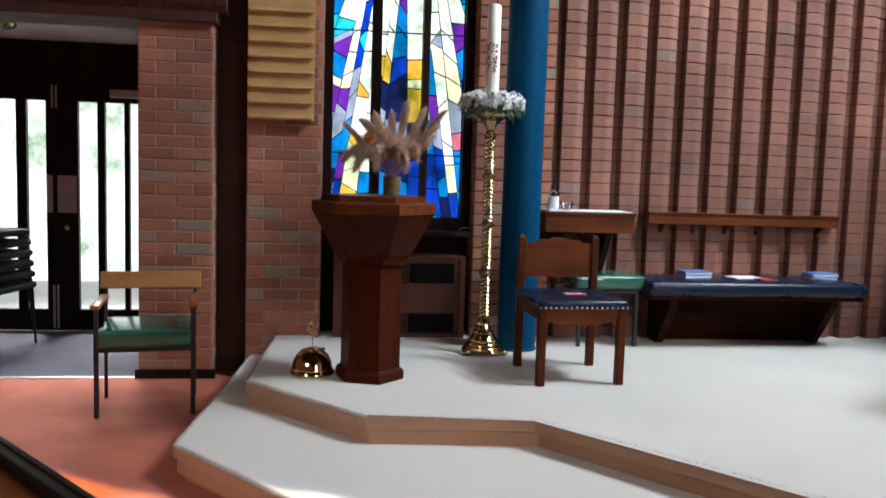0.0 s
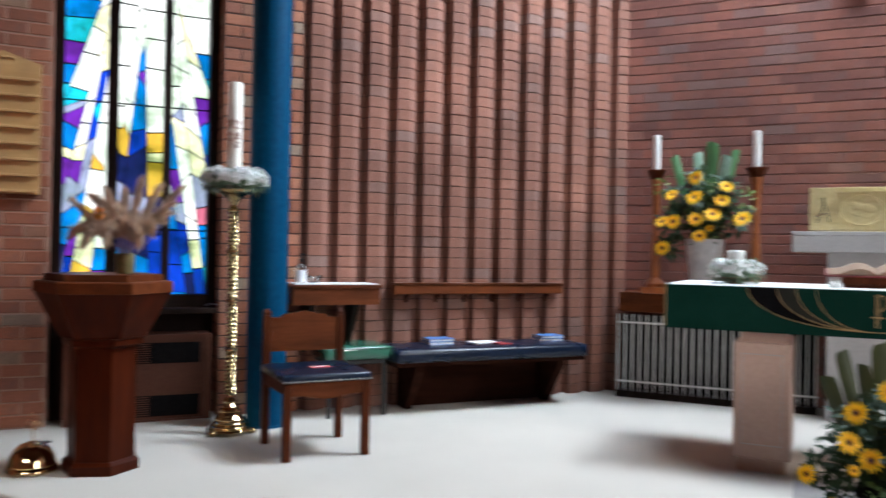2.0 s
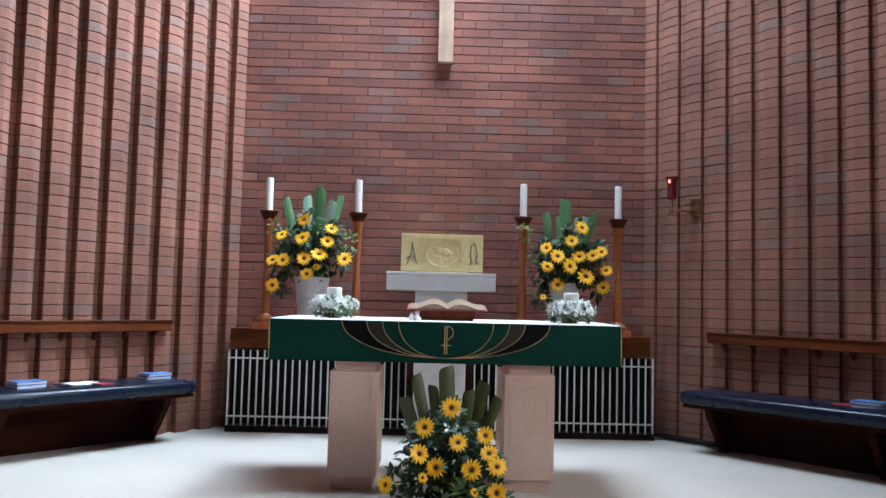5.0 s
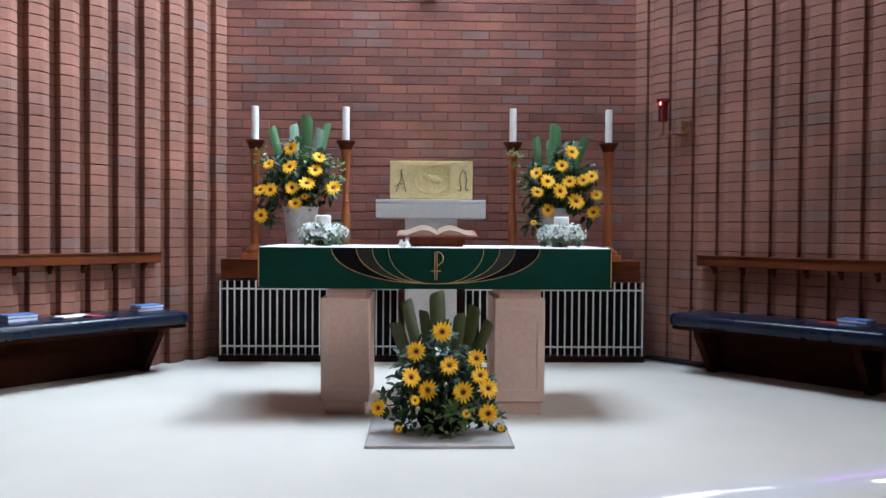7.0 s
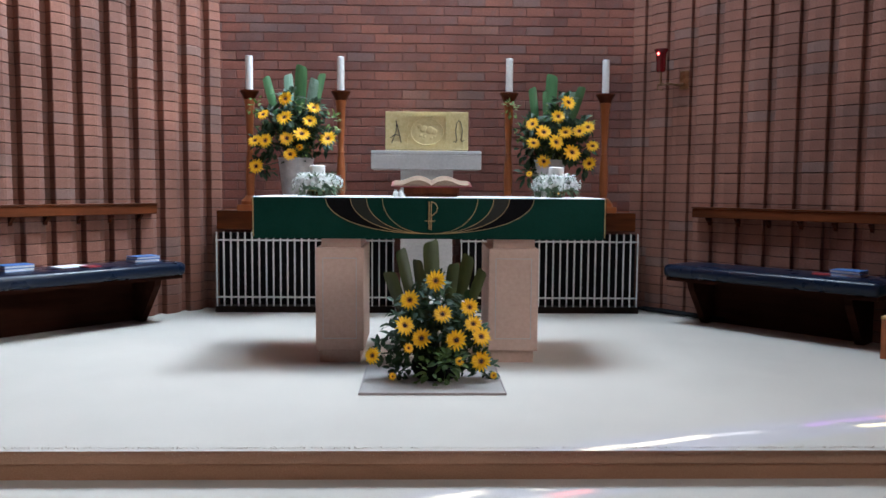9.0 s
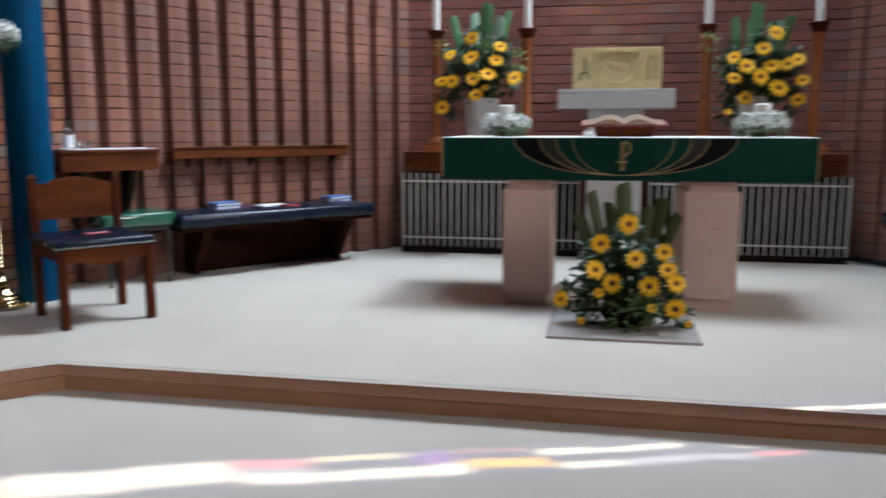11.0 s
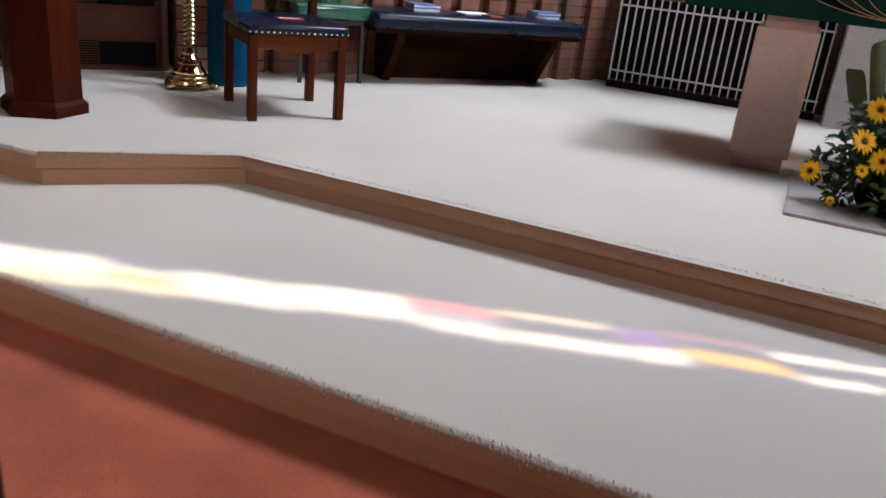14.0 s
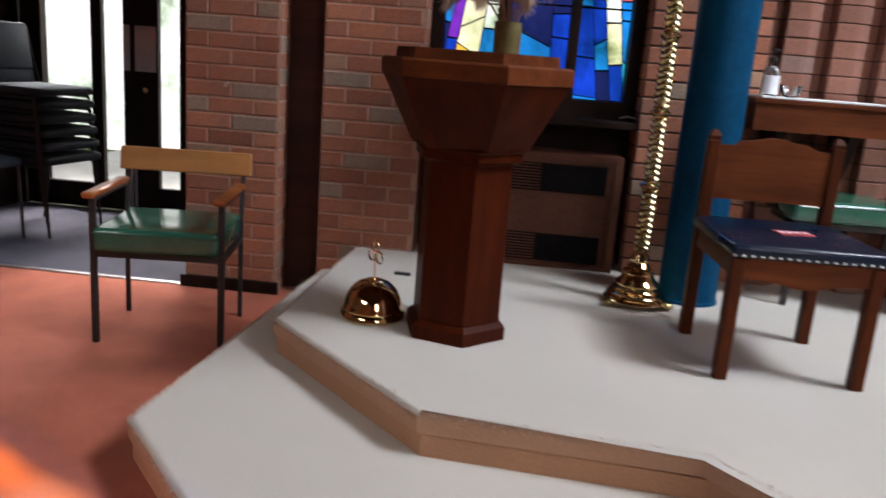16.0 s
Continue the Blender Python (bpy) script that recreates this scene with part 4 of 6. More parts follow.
def tabernacle():
    p = thing("pedestal", pose(-0.01, 1.72, -0.012), "pale stone pedestal with a broad slab", "pedestal")
    part("shaft", box(-0.2, 0.2, -0.12, 0.2, 0.0, 1.02, 0.006), STONE_PALE, p)
    bm = bmesh.new()
    low = [bm.verts.new(v) for v in ((-0.2, -0.12, 1.02), (0.2, -0.12, 1.02), (0.2, 0.2, 1.02), (-0.2, 0.2, 1.02))]
    top = [bm.verts.new(v) for v in ((-0.2, -0.14, 1.15), (0.2, -0.14, 1.15), (0.2, 0.22, 1.15), (-0.2, 0.22, 1.15))]
    bm.faces.new(low[::-1]), bm.faces.new(top)
    for k in range(4):
        bm.faces.new((low[k], low[(k + 1) % 4], top[(k + 1) % 4], top[k]))
    part("capital", bm, STONE_PALE, p)
    part("slab", box(-0.422, 0.412, -0.2, 0.28, 1.15, 1.26, 0.005), STONE_PALE, p)
    part("centre_block", box(-0.2, 0.2, -0.206, -0.201, 1.152, 1.262), STONE_PALE, p)
    part("slab_edge", box(-0.422, 0.412, -0.2, 0.28, 1.262, 1.29, 0.004), STONE_PALE, p)
    t = thing("tabernacle", pose(-0.006, 1.72, 1.278), "gilded metal tabernacle box with a raised central panel", "tabernacle")
    part("body", box(-0.322, 0.312, -0.11, 0.2, 0.01, 0.3, 0.003), GOLD, t)
    part("foot", box(-0.2, 0.2, -0.105, 0.1, 0.0, 0.01), GOLD, t)
    bm = bmesh.new()
    for a, b, c, d in ((-0.16, 0.15, 0.265, 0.275), (-0.16, 0.15, 0.02, 0.03), (-0.16, -0.15, 0.03, 0.265), (0.14, 0.15, 0.03, 0.265)):
        box(a, b, -0.122, -0.11, c, d, bm=bm)
    part("panel_frame", bm, GOLD, t)
    ring = [(-0.005 + 0.125 * math.cos(k * math.pi / 12), -0.113, 0.147 + 0.1 * math.sin(k * math.pi / 12)) for k in range(25)]
    part("oval", tube(ring, 0.004, 6), GOLD, t)
    bm = bmesh.new()
    for x, z, r in ((-0.03, 0.17, 0.035), (0.02, 0.16, 0.04), (0.05, 0.15, 0.03), (-0.06, 0.19, 0.022), (-0.02, 0.11, 0.014), (0.03, 0.1, 0.014), (0.055, 0.11, 0.012), (-0.05, 0.12, 0.016)):
        bmesh.ops.create_icosphere(bm, subdivisions=2, radius=r, matrix=Matrix.Translation((x, -0.11, z)) @ Matrix.Diagonal((0.9, 0.14, 0.8, 1)))
    part("relief", bm, GOLD, t, "low moulded relief", smooth=True)
    alpha = tube([(-0.275, -0.113, 0.06), (-0.24, -0.113, 0.15), (-0.235, -0.113, 0.23)], 0.003, 6)
    tube([(-0.24, -0.113, 0.23), (-0.215, -0.113, 0.13), (-0.2, -0.113, 0.065)], 0.003, 6, bm=alpha)
    tube([(-0.285, -0.113, 0.1), (-0.25, -0.113, 0.125), (-0.22, -0.113, 0.12)], 0.003, 6, bm=alpha)
    part("letter_alpha", alpha, IRON, t)
    om = [(0.2, -0.113, 0.075), (0.215, -0.113, 0.07), (0.225, -0.113, 0.09), (0.213, -0.113, 0.15), (0.222, -0.113, 0.21), (0.24, -0.113, 0.238), (0.257, -0.113, 0.21), (0.268, -0.113, 0.15), (0.256, -0.113, 0.09), (0.266, -0.113, 0.075), (0.28, -0.113, 0.085)]
    part("letter_omega", tube(om, 0.003, 6), IRON, t)


tabernacle()


def candlestick():
    c = thing("candlestick", pose(-1.385, 1.75, 0.81), "tall turned orange-brown wooden candlestick with a white candle", "candlestick", "altar candlesticks")
    part("foot", box(-0.09, 0.09, -0.09, 0.09, 0.0, 0.05, 0.008), WOOD_ORANGE, c)
    part("foot_step", lathe([(0.075, 0.05), (0.075, 0.075), (0.05, 0.1), (0.034, 0.12)], 20), WOOD_ORANGE, c, smooth=True)
    part("shaft", lathe([(0.0292, 0.12), (0.0335, 0.2), (0.0353, 0.3), (0.0292, 0.4), (0.0224, 0.445), (0.0267, 0.458), (0.0198, 0.475), (0.0249, 0.55), (0.0301, 0.68), (0.0344, 0.8), (0.0440, 0.86)], 20), WOOD_ORANGE, c, smooth=True)
    part("drip_pan", lathe([(0.044, 0.86), (0.05, 0.88), (0.066, 0.91), (0.074, 0.918), (0.074, 0.93), (0.0, 0.93)], 20), WOOD_RED, c, smooth=True)
    part("candle", lathe([(0.028, 0.93), (0.028, 1.19), (0.024, 1.195), (0.0, 1.192)], 18), WAX, c, "white candle", smooth=True)
    part("wick", tube([(0, 0, 1.19), (0.002, 0, 1.205)], 0.0018, 5), IRON, c)
    return c


first = candlestick()
for x in (-0.68, 0.63, 1.387):
    copy_thing(first, pose(x, 1.75, 0.81))


def bench(m, x0, x1, label):
    b = thing("bench", m, label, "bench", "wall benches")
    part("cushion", box(x0, x1, -0.43, 0.0, 0.35, 0.445, 0.036, segments=4), VINYL_NAVY, b, smooth=True)
    part("board", box(x0 + 0.02, x1 - 0.02, -0.4, -0.0, 0.325, 0.351), WOOD_SHADE, b)
    for x in (x0 + 0.2, x1 - 0.2):
        bm = bmesh.new()
        pts = [(-0.0, 0.325), (-0.37, 0.325), (-0.36, 0.28), (-0.16, 0.0), (-0.0, 0.0)]
        f = bm.faces.new([bm.verts.new((x - 0.025, y, z)) for y, z in pts])
        geo = bmesh.ops.extrude_face_region(bm, geom=[f])
        bmesh.ops.translate(bm, verts=[v for v in geo["geom"] if isinstance(v, bmesh.types.BMVert)], vec=(0.05, 0, 0))
        bmesh.ops.recalc_face_normals(bm, faces=bm.faces)
        part("bracket", bm, WOOD_SHADE, b)
    # Dark sheet standing in for the shade on the wall below the seat.
    part("back_board", box(x0 + 0.225, x1 - 0.225, -0.06, -0.04, 0.0, 0.324), WOOD_SHADE, b, "dark board added for the shade under the seat")
    return b


def wall_rail(m, x0, x1):
    r = thing("wall_rail", m, "long red-brown timber back rail fixed to the wall", "rail", "wall rails")
    part("board", box(x0, x1, -0.075, -0.012, 0.788, 0.857, 0.006), WOOD_REDH, r)
    part("edge", box(x0, x1, -0.085, -0.0, 0.8575, 0.87, 0.004), WOOD_LEDGE, r)
    n = 6
    for k in range(n):
        x = x0 + (x1 - x0) * (k + 0.5) / n
        bm = bmesh.new()
        f = bm.faces.new([bm.verts.new((x - 0.011, y, z)) for y, z in ((0.0, 0.787), (-0.06, 0.787), (-0.05, 0.772), (-0.02, 0.752), (-0.012, 0.73), (0.0, 0.725))])
        geo = bmesh.ops.extrude_face_region(bm, geom=[f])
        bmesh.ops.translate(bm, verts=[v for v in geo["geom"] if isinstance(v, bmesh.types.BMVert)], vec=(0.022, 0, 0))
        bmesh.ops.recalc_face_normals(bm, faces=bm.faces)
        part("bracket", bm, WOOD_RED, r)
    return r


bench(M_LEFT, -1.65, -0.14, "wall bench with a long navy leathercloth cushion")
bench(M_RIGHT, 0.12, 1.63, "wall bench with a long navy leathercloth cushion")
wall_rail(M_LEFT, -1.535, -0.155)
wall_rail(M_RIGHT, 0.14, 1.54)


# ---- things along the left wall ----
def heater():
    h = thing("heater", M_LEFT @ pose(-3.19, 0, 0), "brown metal convector heater with two black grilles", "heater")
    part("casing", box(-0.43, 0.43, -0.02, 0.19, 0.0, 0.54, 0.006), PAINT_BROWN, h)
    bm = bmesh.new()
    for a, b, c, d in ((-0.43, -0.395, 0, 0.54), (0.395, 0.43, 0, 0.54), (-0.395, 0.395, 0.515, 0.54), (-0.395, 0.395, 0, 0.012)):
        box(a, b, -0.032, -0.02, c, d, bm=bm)
    part("rim", bm, PAINT_BROWN, h)
    for z in (0.03, 0.36):
        g = part("grille", box(-0.36, 0.36, -0.026, -0.0205, z, z + 0.13), BLACK, h, "black slotted grille")
        # Slats end partway; the right part stays black for the shade there.
        for k in range(9):
            part("slat", box(-0.355, 0.06, -0.031, -0.0262, z + 0.008 + 0.0138 * k, z + 0.013 + 0.0138 * k), PAINT_BROWN, g)


def column():
    c = thing("column", pose(-3.345, -0.385, 0), "round blue painted steel column", "column")
    part("shaft", lathe([(0.12, 0.0), (0.12, TOP)], 40), PAINT_BLUE, c, smooth=True)
    part("collar", lathe([(0.126, 0.0), (0.126, 0.012), (0.121, 0.016)], 40), PAINT_BLUE, c, smooth=True)


def hex_solid(levels, turn):
    return lathe(levels, 6, turn=turn)


def font():
    f = thing("font", pose(-3.424, -1.56, 0), "six-sided red-brown wooden font with a stepped lid", "font")
    a, b = radians(-27), radians(-20)
    part("plinth", hex_solid([(0.183, 0), (0.183, 0.045), (0.165, 0.062), (0.0, 0.062)], a), WOOD_FONT, f)
    part("stem", hex_solid([(0.16, 0.062), (0.158, 0.6)], a), WOOD_FONT, f)
    part("collar", hex_solid([(0.16, 0.6), (0.19, 0.615), (0.19, 0.64), (0.205, 0.65), (0.0, 0.65)], a), WOOD_FONT, f)
    part("bowl", hex_solid([(0.2, 0.65), (0.316, 0.865)], b), WOOD_FONT, f)
    lid = part("lid", hex_solid([(0.322, 0.866), (0.322, 0.915), (0.315, 0.922), (0.0, 0.922)], b), WOOD_REDH, f)
    part("lid_step", hex_solid([(0.275, 0.922), (0.27, 0.955), (0.0, 0.955)], b), WOOD_REDH, lid)


def paschal_stand():
    p = thing("candle_stand", pose(-3.386, -0.665, 0), "tall twisted brass candle stand with a flower ring", "candle stand")
    for k in range(3):
        a = 2 * math.pi * k / 3 + 0.4
        bm = bmesh.new()
        bmesh.ops.create_icosphere(bm, subdivisions=2, radius=0.024, matrix=Matrix.Translation((0.132 * math.cos(a), 0.132 * math.sin(a), 0.02)) @ Matrix.Diagonal((1.25, 1.25, 0.8, 1)))
        part("foot", bm, BRASS, p, smooth=True)
    part("base", lathe([(0.0000, 0.018), (0.1242, 0.018), (0.1314, 0.026), (0.1242, 0.036), (0.1134, 0.038), (0.1170, 0.048), (0.1098, 0.056), (0.0990, 0.058), (0.1026, 0.068), (0.0954, 0.077), (0.0855, 0.08), (0.0882, 0.09), (0.0810, 0.1), (0.0684, 0.112), (0.0612, 0.13), (0.0648, 0.136), (0.0594, 0.146), (0.0450, 0.15), (0.0486, 0.16), (0.0396, 0.17), (0.0340, 0.178), (0.0400, 0.19), (0.0340, 0.205), (0.0300, 0.215), (0.0000, 0.215)], 40), BRASS_MIRROR, p, smooth=True)
    # twisted stem: a fluted section turned as it rises
    def stem(z0, z1):
        n, rings, bm = int((z1 - z0) / 0.0032), [], bmesh.new()
        for k in range(n + 1):
            z = z0 + (z1 - z0) * k / n
            ring = []
            for j in range(16):
                a = 2 * math.pi * j / 16
                r = 0.028 + 0.0048 * math.cos(3 * a - z * 265)
                ring.append(bm.verts.new((r * math.cos(a), r * math.sin(a), z)))
            rings.append(ring)
        for u, v in zip(rings, rings[1:]):
            for j in range(16):
                bm.faces.new((u[j], u[(j + 1) % 16], v[(j + 1) % 16], v[j]))
        part("twisted_stem", bm, BRASS, p, smooth=True)
    knops = (0.215, 0.48, 0.77, 1.06, 1.3)
    for z0, z1 in zip(knops, knops[1:]):
        stem(z0 + 0.01, z1)
        part("knop", lathe([(0.018, -0.02), (0.03, -0.012), (0.024, -0.006), (0.04, 0.008), (0.04, 0.016), (0.024, 0.028), (0.03, 0.034), (0.018, 0.042)], 24), BRASS, p, m=pose(0, 0, z1), smooth=True)
    part("bowl", lathe([(0.018, 1.34), (0.03, 1.36), (0.045, 1.385), (0.08, 1.41), (0.11, 1.425), (0.115, 1.435), (0.04, 1.432), (0.0, 1.432)], 32), BRASS, p, smooth=True)
    part("candle", lathe([(0.042, 1.432), (0.04, 2.06), (0.034, 2.068), (0.0, 2.062)], 24), WAX_CREAM, p, "thick cream candle", smooth=True)
    bm = bmesh.new()
    rng = random.Random(5)
    for k in range(46):
        a, z = rng.uniform(-2.2, -0.3), rng.uniform(1.68, 1.84)
        bmesh.ops.create_icosphere(bm, subdivisions=1, radius=rng.uniform(0.004, 0.009), matrix=Matrix.Translation((0.041 * math.cos(a), 0.041 * math.sin(a), z)))
    part("candle_ornament", bm, surface("rust_red_wax", (0.25, 0.07, 0.04), (0.4, 0.14, 0.09), 0.5, grain=60, bump=0.1), p, "rust-red wax ornament")
    blossom_ring(p, 0.128, 1.485, 0.062, 3000, 3, leaves=0.16)


PETAL_WHITE = leafy("white_petals", (0.87, 0.87, 0.85), (0.95, 0.95, 0.94), 0.4, 0.05)
LEAF_GREEN = leafy("dark_green_leaf", (0.01, 0.033, 0.011), (0.032, 0.08, 0.024), 0.2, 0.4)
LEAF_OLIVE = surface("olive_strap_leaf", (0.034, 0.048, 0.008), (0.066, 0.082, 0.016), 0.45, grain=24, wear=8, stretch=(1, 1, 0.1), bump=0.2, vary=0.3)
LEAF_MID = surface("green_strap_leaf", (0.06, 0.165, 0.062), (0.125, 0.285, 0.11), 0.45, grain=24, wear=8, stretch=(1, 1, 0.1), bump=0.2, vary=0.25)
LEAF_PALE = surface("pale_striped_strap_leaf", (0.16, 0.32, 0.2), (0.42, 0.55, 0.45), 0.45, grain=22, wear=8, stretch=(6, 6, 0.1), bump=0.2, vary=0.2)
LEAF_GREY = leafy("grey_green_leaf", (0.1, 0.17, 0.1), (0.22, 0.3, 0.18), 0.3, 0.3)
LEAF_LIME = leafy("variegated_leaf", (0.1, 0.17, 0.03), (0.24, 0.31, 0.09), 0.25, 0.3)
PETAL_YELLOW = leafy("sunflower_petal", (0.98, 0.5, 0.004), (1.0, 0.69, 0.014), 0.38, 0.1)
PETAL_ORANGE = leafy("orange_inner_petal", (0.5, 0.16, 0.004), (0.75, 0.32, 0.01), 0.2, 0.3)
SEED = surface("dark_seed_disc", (0.02, 0.009, 0.004), (0.07, 0.03, 0.012), 0.9, grain=160, bump=0.8, depth=0.004)
PAMPAS = leafy("dried_pampas", (0.62, 0.44, 0.31), (0.82, 0.63, 0.46), 0.42, 0.2)


def leaf_faces(bm, at, way, up, length, width, fold=0.2, curl=0.15):
    """One pointed leaf of six faces, folded on its midrib."""
    way = way.normalized()
    side = way.cross(up)
    side = side.normalized() if side.length > 1e-4 else way.orthogonal().normalized()
    nor = side.cross(way)
    rows = []
    for u, w in ((0.0, 0.06), (0.35, 1.0), (0.7, 0.8), (1.0, 0.04)):
        mid = at + way * (u * length) - nor * (curl * length * u * u)
        half = side * (width * w / 2)
        lift = nor * (fold * width * w / 2)
        rows.append([bm.verts.new(mid - half + lift), bm.verts.new(mid), bm.verts.new(mid + half + lift)])
    for a, b in zip(rows, rows[1:]):
        bm.faces.new((a[0], a[1], b[1], b[0]))
        bm.faces.new((a[1], a[2], b[2], b[1]))


def blossom_ring(parent, radius, z, thick, count, seed, at=(0, 0), leaves=0.55):
    """A wreath of small white blossoms with some leaves."""
    rng = random.Random(seed)
    white, green = bmesh.new(), bmesh.new()
    for k in range(count):
        a, b = rng.uniform(0, 2 * math.pi), rng.triangular(-0.5, 3.6, 1.5)
        r = thick * rng.uniform(0.6, 1.0) * (1 + 0.3 * math.sin(a * 5 + seed) * math.sin(a * 11))
        n = Vector((math.cos(a) * math.cos(b), math.sin(a) * math.cos(b), math.sin(b)))
        c = Vector((at[0] + radius * math.cos(a), at[1] + radius * math.sin(a), z)) + n * r
        side = n.orthogonal().normalized()
        up = n.cross(side)
        turn = rng.uniform(0, 6.28)
        size = rng.uniform(0.0105, 0.018)
        for j in range(4):
            d = math.cos(turn + j * 1.5708) * side + math.sin(turn + j * 1.5708) * up
            leaf_faces(white, c, d + n * rng.uniform(0.2, 1.2), n, size, size * 0.9)
    for k in range(int(count * leaves)):
        a, b = rng.uniform(0, 2 * math.pi), rng.uniform(-1.2, 4.0)
        n = Vector((math.cos(a) * math.cos(b), math.sin(a) * math.cos(b), math.sin(b)))
        c = Vector((at[0] + radius * math.cos(a), at[1] + radius * math.sin(a), z)) + n * thick * 0.62
        leaf_faces(green, c, n + Vector((rng.uniform(-0.6, 0.6), rng.uniform(-0.6, 0.6), rng.uniform(-0.6, 0.2))), Vector((0, 0, 1)), rng.uniform(0.03, 0.065), 0.0105)
    ring = [(at[0] + radius * math.cos(k * math.pi / 12), at[1] + radius * math.sin(k * math.pi / 12), z) for k in range(25)]
    part("wreath_core", tube(ring, thick * 0.5, 8), LEAF_GREY, parent)
    tagged(part("blossoms", white, PETAL_WHITE, parent, "tiny white blossoms"), kind="stuff")
    tagged(part("wreath_leaves", green, LEAF_GREY, parent, "grey-green leaves"), kind="stuff")


def pampas_vase():
    v = thing("pampas_vase", pose(-3.385, -1.47, 0.955), "olive-gold pot of dried cream pampas plumes on the font", "vase")
    part("vase", lathe([(0.0, 0.0), (0.042, 0.0), (0.044, 0.004), (0.046, 0.1), (0.042, 0.1), (0.04, 0.01), (0.0, 0.008)], 24), surface("olive_gold_glaze", (0.16, 0.13, 0.05), (0.28, 0.23, 0.1), 0.35, grain=30, wear=8, bump=0.05), v, "olive-gold glazed pot", smooth=True)
    rng = random.Random(21)
    aside = Vector((0.74, 0.67, 0))
    # each plume: how far its tip lies aside, towards the nave and up, how much it arches over, and how full it is
    plumes = ((-0.2, 0.02, 0.34, 0.02, 0.7), (-0.2, 0.06, 0.2, 0.14, 1.1), (-0.16, -0.06, 0.24, 0.16, 1.1), (-0.1, 0.08, 0.24, 0.18, 1.2), (-0.06, 0.14, 0.17, 0.16, 1.2), (-0.12, 0.0, 0.36, 0.08, 1.0),
              (0.03, 0.12, 0.22, 0.14, 1.1), (0.1, 0.08, 0.22, 0.14, 1.0), (0.06, 0.02, 0.44, 0.02, 0.9), (-0.01, -0.05, 0.39, 0.03, 0.9), (0.13, -0.02, 0.42, 0.02, 0.9), (0.22, 0.02, 0.42, 0.03, 0.75), (0.18, 0.05, 0.34, 0.05, 0.8), (-0.04, -0.1, 0.32, 0.1, 1.0), (-0.15, 0.12, 0.16, 0.17, 1.1), (-0.02, 0.06, 0.29, 0.12, 1.2), (0.06, 0.14, 0.17, 0.13, 1.1), (-0.08, 0.02, 0.3, 0.12, 1.1), (0.13, 0.02, 0.27, 0.1, 1.0), (-0.07, 0.04, 0.38, 0.05, 0.9), (0.16, -0.05, 0.3, 0.06, 0.8))
    for out, near, up, arch, full in plumes:
        start = Vector((0, 0, 0.06))
        tip = aside * (1.1 * out) + Vector((-0.67, 0.74, 0)) * -near + Vector((0, 0, up))
        mid = tip * 0.55 + Vector((0, 0, arch + 0.03))
        line = [start * (1 - u) ** 2 + mid * (2 * u * (1 - u)) + tip * u * u for u in (0, 0.2, 0.4, 0.6, 0.8, 1.0)]
        plume = part("plume", tube(line, 0.0022, 5), PAMPAS, v)
        bm = bmesh.new()
        for j in range(int(2200 * full)):
            u = 0.32 + 0.68 * rng.random() ** 0.9
            p = start * (1 - u) ** 2 + mid * (2 * u * (1 - u)) + tip * u * u
            way = (mid * (1 - u) + (tip - mid) * u).normalized()
            spread = Vector((rng.gauss(0, 1), rng.gauss(0, 1), rng.gauss(0, 1))).normalized()
            d = way * 1.1 + spread * (0.75 * full) + Vector((0, 0, -0.25))
            leaf_faces(bm, p, d, spread, rng.uniform(0.03, 0.08) * (1.25 - 0.6 * u), 0.0036, 0.1, rng.uniform(0.0, 1.2))
        tagged(part("plume_head", bm, PAMPAS, plume), kind="stuff")
    bm = bmesh.new()
    for j in range(120):
        d = Vector((rng.gauss(0, 1), rng.gauss(0, 1), rng.gauss(0, 1))).normalized()
        leaf_faces(bm, aside * -0.1 + Vector((0.1, -0.12, 0.29)) + d * 0.006, d, Vector((0, 0, 1)), 0.03, 0.009)
    part("dried_flower", bm, surface("dried_orange_flower", (0.7, 0.2, 0.02), (0.85, 0.36, 0.06), 0.8, grain=60), v, "dried orange flower head")


def gong():
    g = thing("altar_bell", pose(-3.66, -1.755, 0), "domed polished brass altar bell with a looped handle", "bell")
    part("dome", lathe([(0.1, 0.0), (0.113, 0.003), (0.118, 0.012), (0.115, 0.026), (0.108, 0.032), (0.111, 0.038), (0.107, 0.05), (0.1, 0.075), (0.083, 0.105), (0.056, 0.13), (0.024, 0.142), (0.0, 0.144)], 36), BRASS_MIRROR, g, smooth=True)
    h = part("handle", tube([(0, 0, 0.14), (0, 0, 0.215)], 0.0035, 8), BRASS_MIRROR, g, smooth=True)
    for x, z in ((-0.026, 0.225), (0.026, 0.225), (0.0, 0.262)):
        ring = [(x + 0.021 * math.cos(k * math.pi / 8), 0, z + 0.021 * math.sin(k * math.pi / 8)) for k in range(17)]
        part("loop", tube(ring, 0.003, 6), BRASS_MIRROR, h, smooth=True)


